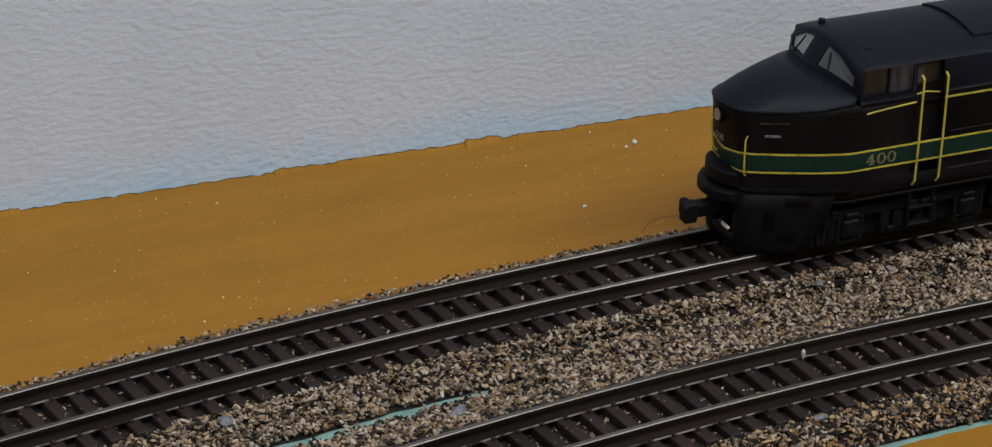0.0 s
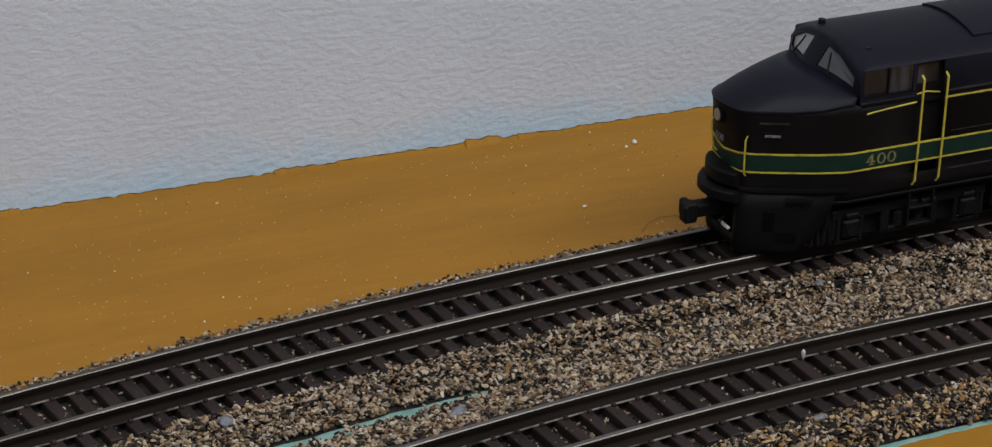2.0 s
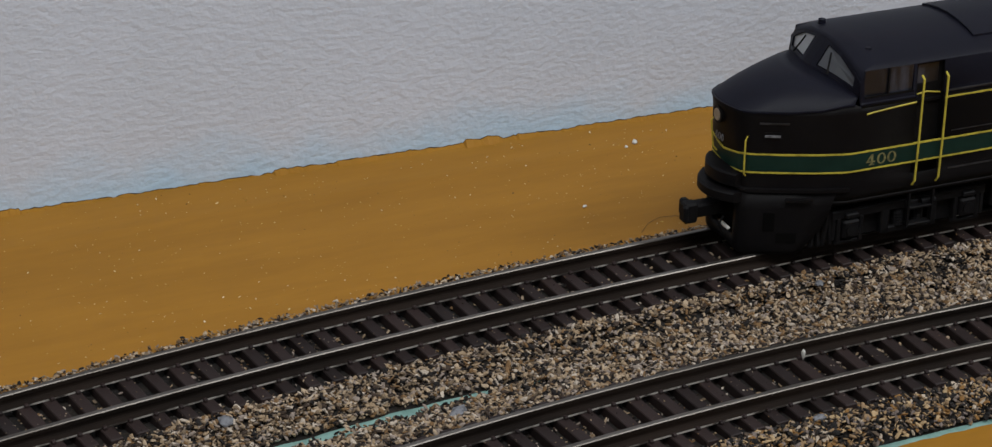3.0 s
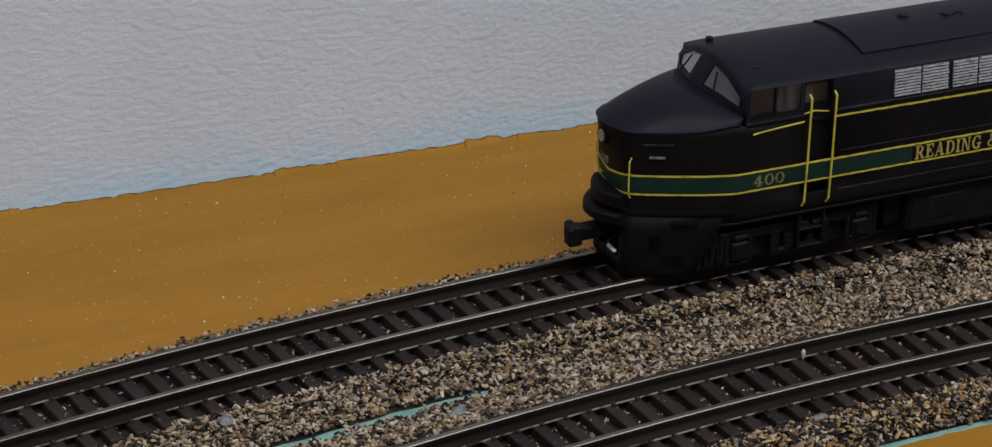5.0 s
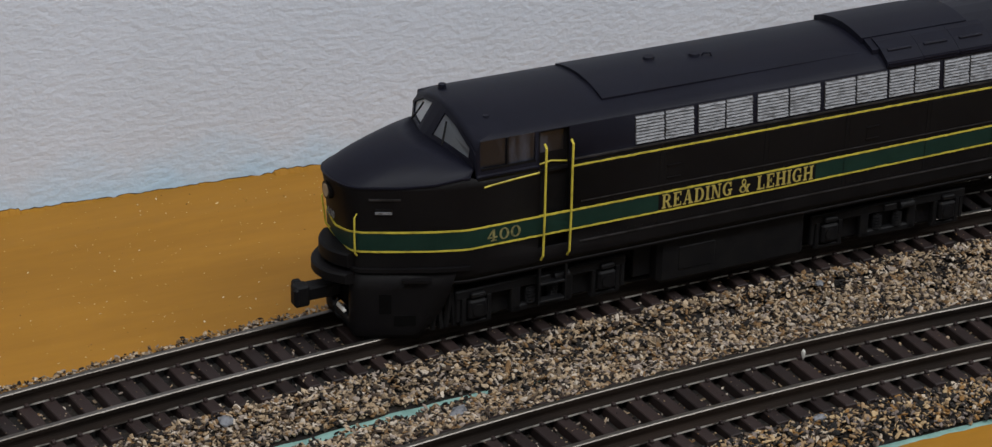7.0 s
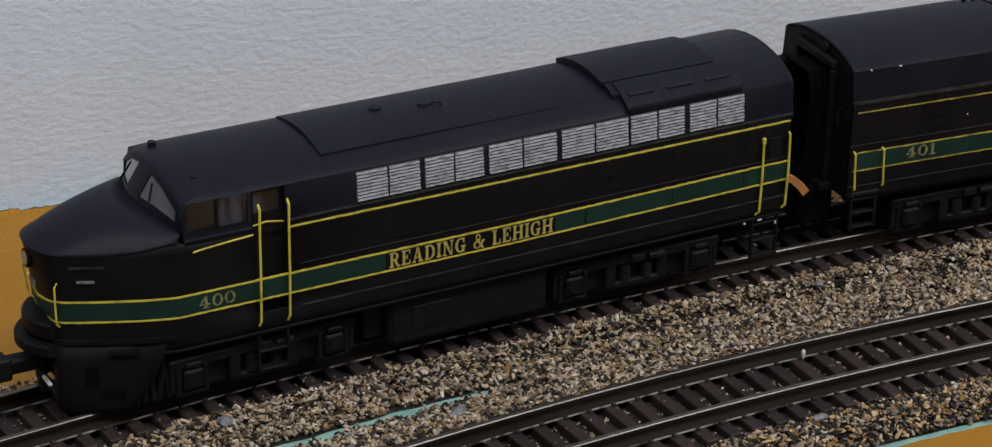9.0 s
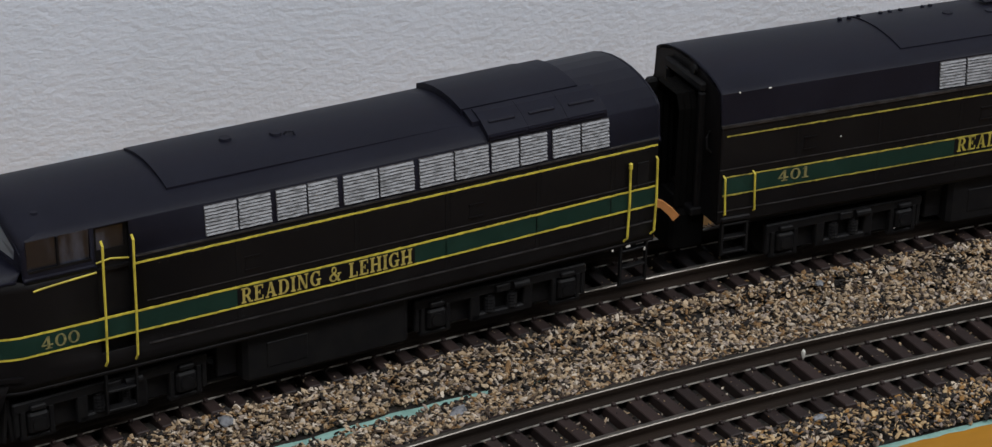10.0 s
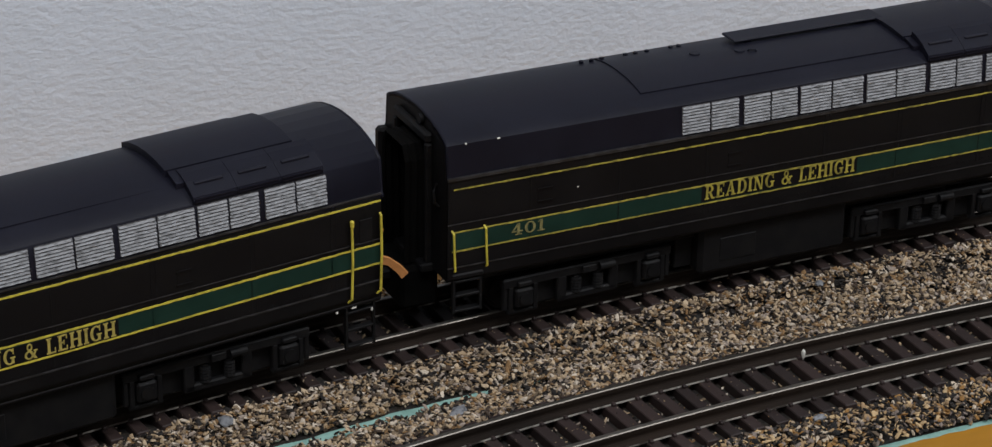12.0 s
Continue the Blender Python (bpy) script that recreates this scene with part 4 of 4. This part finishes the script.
    for z, o, rear in ((9.7, 0.12, -38.0), (7.0, 0.35, -38.9), (4.3, 0.4, -40.0), (2.2, 0.4, -41.5), (0.9, 0.35, -42.4), (0.3, 0.1, -42.8)):
        mid = [p for p in plan_a(z, o, ()) if p[0] < -44.0]
        rows.append([(rear, -nose_y(rear) - o, z), (-43.4, -nose_y(-43.4) - o, z)] + mid + [(-43.4, nose_y(-43.4) + o, z), (rear, nose_y(rear) + o, z)])
    c = len(rows[0]) // 2
    grid_faces(bm, rows, {(i, j) for i in (1, 2) for j in range(c - 3, c + 3)})
    solid(part("pilot", bm, M_BLACK, u, "black pilot under the nose", smooth=True), 0.5)
    # Near-black plate and blocks paint the shade of the opening and slots.
    part("coupler_recess", boxes((-48.6, -47.9, -4.3, 4.3, 1.8, 8.0), bevel=0.1), M_SHADE_BLACK, u, "near-black plate painting the shade in the coupler opening")
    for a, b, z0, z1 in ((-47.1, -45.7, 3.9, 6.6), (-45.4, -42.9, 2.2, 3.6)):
        part("pilot_slot", nose_block(a, b, z0, z1, 0.47, 0.0), M_SHADE_BLACK, u, "near-black raised block painting a slot's shade")
    part("pilot_bar", nose_block(-44.5, -41.1, 8.35, 8.75, 0.9, 0.0), M_BLACK, u, "raised bar over the pilot slots")
    for a in (-40.2, -38.3):
        part("brake_rigging", rod(rod(bmesh.new(), [(a - 0.6, -8.3, 1.2), (a, -8.3, 6.8)], 0.42), [(a + 0.6, -8.3, 1.2), (a, -8.3, 6.8)], 0.42), M_DARK, u)
    # coupler
    bm = boxes((-55.2, -50.0, -1.1, 1.1, 4.7, 6.6), (-56.6, -54.6, -1.7, 0.2, 4.3, 7.2), (-56.8, -56.0, -1.9, -0.9, 4.6, 7.0), (-56.0, -54.8, 0.5, 1.6, 4.6, 7.0), bevel=0.25)
    part("coupler", bm, M_DARK, u, "black knuckle coupler")
    part("air_hose", rod(bmesh.new(), [(-51.2, -2.6, 5.2), (-51.8, -2.7, 4.4), (-51.6, -2.8, 3.2), (-51.2, -2.8, 2.6)], 0.2), M_DARK, u)
    part("paint_chip", boxes((-50.75, -50.2, -3.0, -0.3, 3.1, 3.55), bevel=0.15), M_WHITE, u, "white wear mark")
    # headlight, number, grab irons
    lamp = part("headlight", cyl(bmesh.new(), (-51.2, 0, 19.2), 1.2, 0.9, "x", 24), M_BLACK, u, "round headlight")
    part("lens", cyl(bmesh.new(), (-51.62, 0, 19.2), 0.85, 0.2, "x", 24), M_LENS, lamp, "warm white headlight lens")
    num = lettering("400", 1.05, 2.4, (0, 0, 0), M_SILVER, u, "white nose number", "number")
    num.matrix_basis = pose(-50.7 * MM, 2.0 * MM, 15.1 * MM, 90, 0, -90)
    for pts in ([(-49.6, -5.0, 17.6), (-50.0, -5.25, 17.2), (-50.05, -5.3, 15.0), (-50.0, -5.3, 12.4), (-49.6, -5.0, 11.9)],
                [(-50.9, 1.9, 18.2), (-51.4, 2.0, 17.6), (-50.9, 2.0, 13.6), (-50.4, 1.9, 13.0)]):
        part("grab_iron", rod(bmesh.new(), pts, 0.13), M_YELLOW, u, "yellow grab iron")
    near = lambda a, b: (lambda z, o: [p for p, q in zip(plan_a(z, o, ()), plan_a(15.0, 0.0, ())) if a < q[0] < b and q[1] < 0])
    part("nose_vent", belt(bmesh.new(), 19.35, 19.6, 0.15, -0.2, near(-48.5, -44.5)), M_RIDGE, u, "slim nose vent slot")
    light = part("class_light", belt(bmesh.new(), 17.5, 18.25, 0.10, -0.2, near(-48.0, -45.3)), M_DARK, u, "flush oval class light")
    part("lens", belt(bmesh.new(), 17.55, 17.85, 0.22, -0.2, near(-48.0, -45.3)), M_SILVER, light)
    for x in (-26.2, -22.45):
        part("grab_iron", rod(bmesh.new(), [(x + 0.1, -9.6, 24.6), (x, -10.35, 24.3), (x - 0.1, -10.5, 21), (x - 0.15, -10.6, 15), (x - 0.25, -10.6, 9.6), (x - 0.35, -10.2, 8.9)], 0.16), M_YELLOW, u,
             "yellow painted cab grab iron")
    for x, z0, z1 in ((45.2, 8.4, 19.4), (49.3, 8.6, 19.6)):
        part("grab_iron", rod(bmesh.new(), [(x, -9.9, z1), (x, -10.4, z1 - 0.3), (x + 0.05, -10.45, 14), (x - 0.1, -10.4, z0 + 0.5), (x - 0.4, -10.0, z0)], 0.17), M_YELLOW, u, "yellow painted rear grab iron")
    part("paint_blob", boxes((44.95, 45.45, -10.7, -10.2, 18.6, 19.6), bevel=0.15), M_YELLOW, u)
    part("rear_window", boxes((46.4, 48.2, -10.18, -9.9, 15.6, 19.2), bevel=0.05), M_DARK, u, "dark rear door window")
    bm = bmesh.new()
    for z in (7.4, 4.9, 2.4):
        box(bm, -26.4, -22.8, -9.9, -8.6, z, z + 0.35, bevel=0.08)
    for x in (-26.6, -22.8):
        box(bm, x, x + 0.3, -9.9, -9.4, 2.2, 9.2)
    part("cab_step", bm, M_DARK, u, "black cab ladder")
    bm = bmesh.new()
    for z in (6.6, 4.2, 1.9):
        box(bm, 44.7, 48.6, -9.9, -9.0, z, z + 0.3, bevel=0.06)
    for x in (44.5, 48.4):
        box(bm, x, x + 0.3, -9.9, -9.4, 1.7, 8.4)
    part("rear_step", bm, M_DARK, u, "thin black rear ladder")
    part("paint_chip", boxes((45.3, 46.0, -9.95, -9.7, 7.3, 7.7), (43.1, 43.4, -9.95, -9.7, 7.2, 7.5), (48.1, 48.35, -9.95, -9.7, 6.3, 6.8), bevel=0.05), M_WHITE, u, "white wear marks on the ladder")
    bm = bmesh.new()
    cyl(bm, (-33.6, 4.9, 28.2), 0.6, 0.9, "z", 14, 0.5)
    part("roof_horn", bm, M_ROOF, u)
    part("roof_knob", cyl(bmesh.new(), (-32.4, -5.6, 27.85), 0.55, 0.5, "z", 12, 0.4), M_ROOF, u)
    # Added block that hides the bright ground, for the shade under the gap.
    part("coupler_pocket", boxes((47.0, 51.6, -3.5, 6.0, 3.2, 7.8), bevel=0.5), M_DARK, u)
    part("rear_coupler", boxes((48.5, 54.0, -0.8, 0.8, 5.2, 6.4), bevel=0.15), M_DARK, u)
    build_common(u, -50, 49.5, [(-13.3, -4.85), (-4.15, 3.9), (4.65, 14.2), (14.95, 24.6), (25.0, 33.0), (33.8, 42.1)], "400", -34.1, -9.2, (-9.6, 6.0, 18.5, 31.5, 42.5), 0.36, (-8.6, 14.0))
    sets = [build_truck(u, x) for x in (-25.7, 27.8)]
    return u, sets


def build_booster_unit():
    u = thing("booster_diesel_locomotive", "black cabless model diesel with green band and yellow stripes", "locomotive", "train units")
    x0, x1 = -49.4, 48.5
    side = [(10.0, 8.0), (10.1, 8.4), (10.1, 12.0), (10.1, 16.0)] + [(y, lower(z, 1.0)) for y, z in SECTION]
    full = [(-y, z) for y, z in side] + [(y, z) for y, z in reversed(side[:-1])]
    bm = bmesh.new()
    rows = [[(x, y, z) for y, z in full] for x in (x0, x0 + 0.4, -20, 0, 20, x1)]
    grid_faces(bm, rows)
    bm.faces.new([bm.verts.new(p) for p in rows[-1]])
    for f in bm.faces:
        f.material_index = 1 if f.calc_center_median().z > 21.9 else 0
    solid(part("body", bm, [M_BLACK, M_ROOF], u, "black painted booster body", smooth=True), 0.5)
    # front end wall with an open gangway
    bm = bmesh.new()
    ring = [(x0, y, z) for y, z in full]
    hole = []
    for y, z in full:
        hole.append((x0, max(-4.6, min(4.6, y * 0.55)), min(26.0, max(9.0, 9 + (z - 8) * 1.0 if z < 21 else z))))
    grid_faces(bm, [ring, hole], close=True)
    grid_faces(bm, [hole, [(x0 + 2.2, y, z) for _, y, z in hole]], close=True)
    bm.faces.new([bm.verts.new((x0 + 2.2, y, z)) for _, y, z in hole])
    part("end_wall", bm, M_BLACK, u, "flat black end wall with a recessed gangway door")
    part("gangway_door", boxes((x0 + 1.6, x0 + 2.3, -2.6, 2.6, 9.2, 24.5), bevel=0.15), M_DARK, u)
    for y0, y1 in ((-5.4, -4.4), (4.4, 5.4)):
        part("diaphragm", boxes((x0 - 0.9, x0 + 0.1, y0, y1, 8.6, 25.2), bevel=0.25), M_DARK, u)
    part("diaphragm", boxes((x0 - 0.9, x0 + 0.1, -5.4, 5.4, 25.2, 26.6), bevel=0.3), M_DARK, u)
    bm = bmesh.new()
    cyl(bm, (x0 - 0.2, -2.0, 27.3), 0.7, 0.5, "x", 16)
    part("end_lamp", bm, M_DARK, u)
    part("air_hose", rod(bmesh.new(), [(x0 - 0.1, -7.0, 20.5), (x0 - 0.7, -7.3, 19.6), (x0 - 0.7, -7.6, 18.2), (x0 - 0.1, -7.7, 17.6)], 0.22), M_DARK, u)
    part("corner_post", boxes((x0 - 1.5, x0 + 0.2, 8.4, 10.05, 7.6, 22.0), bevel=0.4), M_DARK, u)
    bm = bmesh.new()
    sect = [(-3.6, 8.4), (-3.9, 22.6), (-2.9, 24.6), (2.9, 24.6), (3.9, 22.6), (3.6, 8.4)]
    grid_faces(bm, [[(x0 - 3.0 + k * 0.5, y * (1.0 if k % 2 else 0.93), z * (1.0 if k % 2 else 0.992)) for y, z in sect] for k in range(7)])
    # Near-black colour deepens the shade between the units.
    solid(part("gangway_bellows", bm, M_SHADE_BLACK, u, "black folded gangway bellows"), 0.35)
    part("buffer_plate", boxes((x0 - 1.6, x0 + 0.2, -5.6, 5.6, 7.6, 8.8), bevel=0.2), M_DARK, u)
    # Added near-black block, standing in for the shade low between the units.
    part("coupler_pocket", boxes((-53.2, -48.0, -4.4, 7.6, 2.2, 8.0), bevel=0.5), M_SHADE_BLACK, u)
    part("drawbar", boxes((-56.5, -48.0, -0.7, 0.7, 5.2, 6.3), bevel=0.15), M_DARK, u)
    bm = bmesh.new()
    grid_faces(bm, [[(-57.2, -6.2, 11.7), (-55.6, -6.4, 11.0), (-54.2, -6.6, 9.8), (-53.3, -6.8, 8.7)], [(-57.2, -6.1, 10.5), (-55.8, -6.2, 10.0), (-54.7, -6.3, 8.9), (-54.0, -6.5, 7.9)]])
    solid(part("bare_bracket", bm, M_ORANGE, u, "bare orange plastic bracket"), 0.4)
    # bands
    part("green_band", belt(bmesh.new(), 12.3, 14.75, 0.05, -0.1, straight(x0 + 0.6, x1)), M_GREEN, u, "dark green painted band")
    for lo, a in ((14.7, x0 + 0.6), (12.1, x0 + 0.6), (20.55, x0 + 0.8)):
        part("yellow_stripe", belt(bmesh.new(), lo, lo + 0.18, 0.09, -0.1, straight(a, x1)), M_DULL, u, "thin worn yellow stripe")
    part("belt_ridge", belt(bmesh.new(), 15.85, 15.97, 0.10, -0.1, straight(x0, x1, 0.0)), M_RIDGE, u)
    part("belt_ridge", belt(bmesh.new(), 9.85, 10.0, 0.12, -0.1, straight(x0, x1, 0.0)), M_RIDGE, u)
    part("belt_ridge", belt(bmesh.new(), 21.85, 22.2, 0.16, -0.3, straight(x0, x1, 0.0)), M_RIDGE, u)
    for x in (-48.7, -44.3):
        part("grab_iron", rod(bmesh.new(), [(x - 0.1, -10.0, 15.1), (x, -10.5, 14.8), (x + 0.1, -10.5, 12), (x + 0.25, -10.45, 9.6), (x + 0.3, -10.0, 9.3)], 0.15), M_YELLOW, u, "yellow painted grab iron")
    bm = bmesh.new()
    for z in (7.6, 5.6, 3.5):
        box(bm, -48.4, -44.8, -10.1, -9.0, z, z + 0.35, bevel=0.08)
    for x in (-48.6, -44.9):
        box(bm, x, x + 0.35, -10.1, -9.5, 3.4, 8.4)
    part("end_step", bm, M_DARK, u, "black end ladder")
    part("step_casting", boxes((-48.8, -44.4, -10.3, -9.2, 8.2, 9.0), bevel=0.2), M_BLACK, u)
    part("paint_chip", boxes((-46.85, -46.65, -9.6, -9.3, 26.2, 26.42), (-42.5, -42.1, -9.55, -9.3, 26.22, 26.4), (-31.5, -31.3, -10.2, -10.0, 17.9, 18.1), bevel=0.04), M_WHITE, u, "white paint chips")
    # flat slab over the roof
    slab = part("roof_slab", boxes((-2.6, 20.8, 1.7, 5.2, 28.75, 29.1), (-0.5, 0.3, 2.0, 4.4, 28.0, 28.9), (18, 18.8, 2.0, 4.4, 28.0, 28.9), bevel=0.12), M_ROOF, u, "flat black plate raised over the roof")
    bm = bmesh.new()
    for x in (-23.5, -22.0, -20.5, -17.0, -15.5, -13.8, -10.2, -9.0):
        cyl(bm, (x, 5.4, 27.95), 0.32, 0.6, "z", 8)
    part("roof_rivet", bm, M_ROOF, u)
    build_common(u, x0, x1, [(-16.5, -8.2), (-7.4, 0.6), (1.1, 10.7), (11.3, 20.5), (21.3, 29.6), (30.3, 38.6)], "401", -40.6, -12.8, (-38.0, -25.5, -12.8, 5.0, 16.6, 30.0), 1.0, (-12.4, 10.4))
    sets = [build_truck(u, x) for x in (-29.0, 24.0)]
    return u, sets


# ---- build ----
build_room()
build_base()
cab_unit, cab_sets = build_cab_unit()
booster_unit, booster_sets = build_booster_unit()
build_track(FAR_LINE, 0.0, FAR_TIE, FAR_PITCH, "model track with black-brown ties under the locomotives")
build_track(NEAR_LINE, NEAR_Z, NEAR_TIE, NEAR_PITCH, "empty model track with black-brown ties")
build_ballast()
loose_bit("stone_flake", 12.5, 42.3, GROUND_Z + 0.25, 0.8, 0.45, 0.3, M_WHITE, "white chip lying on the tan ground", 1)
loose_bit("stone_flake", 10.6, 41.4, GROUND_Z + 0.15, 0.4, 0.3, 0.2, M_WHITE, "white chip lying on the tan ground", 3)
loose_bit("stone_flake", -5.5, 24.5, GROUND_Z + 0.2, 0.5, 0.3, 0.22, M_WHITE, "pale chip lying on the tan ground", 2)
loose_bit("plastic_sliver", -3.0, -31.3, -1.2 + NEAR_Z, 0.25, 0.3, 0.95, M_WHITE, "white sliver standing beside the rail", 4)
loose_bit("foil_flake", -48.0, -23.1, -3.0, 1.6, 1.0, 0.4, M_SILVER, "grey shiny flake lying on the ballast", 5)
loose_bit("foil_flake", -75.4, -14.2, -2.5, 1.6, 1.1, 0.4, M_SILVER, "grey shiny flake lying on the ballast", 6)
loose_bit("foil_flake", 11.7, -12.2, -2.35, 1.1, 0.7, 0.3, M_SILVER, "grey shiny flake lying on the ballast", 7)
loose_bit("foil_flake", -8.5, -44.2, -1.95, 1.1, 0.7, 0.3, M_SILVER, "grey shiny flake lying on the ballast", 8)

tagged(part("hair_strand", rod(bmesh.new(), [(-2.0, 13.5, GROUND_Z + 0.1), (0.2, 15.6, GROUND_Z + 0.25), (2.6, 16.6, GROUND_Z + 0.3), (5.0, 16.4, GROUND_Z + 0.2), (7.0, 15.0, GROUND_Z + 0.08)], 0.035, 5), M_GAP_SHADE_HAIR),
       "thin dark hair lying in a curve on the tan ground", "hair")

# ---- running ----
BOOSTER_GAP = 110.88 + 0.98
CAB_SHIFT = 0.52
for _u in (cab_unit, booster_unit):
    _u.scale = (1.02, 1.0, 1.017)
RUN = [(0.0, 53.82), (3.2, 53.82), (3.6, 52.95), (4.0, 49.7), (4.4, 45.0), (4.8, 39.2), (5.0, 35.95), (5.5, 26.75), (6.0, 17.04), (6.5, 6.51), (7.0, -4.18),
       (7.5, -14.55), (8.0, -24.5), (8.5, -34.3), (9.0, -44.28), (9.5, -54.38), (10.0, -64.76), (10.5, -74.96), (11.0, -85.11), (11.5, -95.22), (12.0, -105.16)]


def run_at(t):
    ts, ss = [r[0] for r in RUN], [r[1] for r in RUN]
    m = [0.0, 0.0] + [(ss[i + 1] - ss[i - 1]) / (ts[i + 1] - ts[i - 1]) for i in range(2, len(RUN) - 1)] + [-19.5]
    for i in range(len(RUN) - 1):
        if t <= ts[i + 1] + 1e-9:
            h = ts[i + 1] - ts[i]
            f = (t - ts[i]) / h
            return (2 * f ** 3 - 3 * f * f + 1) * ss[i] + (f ** 3 - 2 * f * f + f) * h * m[i] + (3 * f * f - 2 * f ** 3) * ss[i + 1] + (f ** 3 - f * f) * h * m[i + 1]
    return ss[-1]


def unit_pose(s):
    a, b = on_line(FAR_LINE, s - HALF_BASE), on_line(FAR_LINE, s + HALF_BASE)
    return pose((a[0] + b[0]) / 2 * MM, (a[1] + b[1]) / 2 * MM, 0, 0, 0, math.degrees(math.atan2(b[1] - a[1], b[0] - a[0])))


def motions():
    times = [0.0, 1.0, 2.0, 3.0] + [3.2 + 0.1 * i for i in range(89)]
    for unit, trucks, gap in ((cab_unit, cab_sets, CAB_SHIFT), (booster_unit, booster_sets, BOOSTER_GAP)):
        walk(unit, [(t, unit_pose(run_at(t) + gap)) for t in times])
        for truck, wheels in trucks:
            tx = truck.matrix_basis.translation.x / MM
            rows = []
            for t in times:
                s = run_at(t) + gap
                head = math.degrees(on_line(FAR_LINE, s + tx)[2])
                body = unit_pose(s).to_euler().z
                rows.append((t, pose(tx * MM, 0, 0, 0, 0, head - math.degrees(body))))
            walk(truck, rows)
            for wheel, ax in wheels:
                walk(wheel, [(t, pose(ax * MM, 0, 3.15 * MM, 0, math.degrees((run_at(t) - 53.82) / 3.15), 0)) for t in times])


motions()
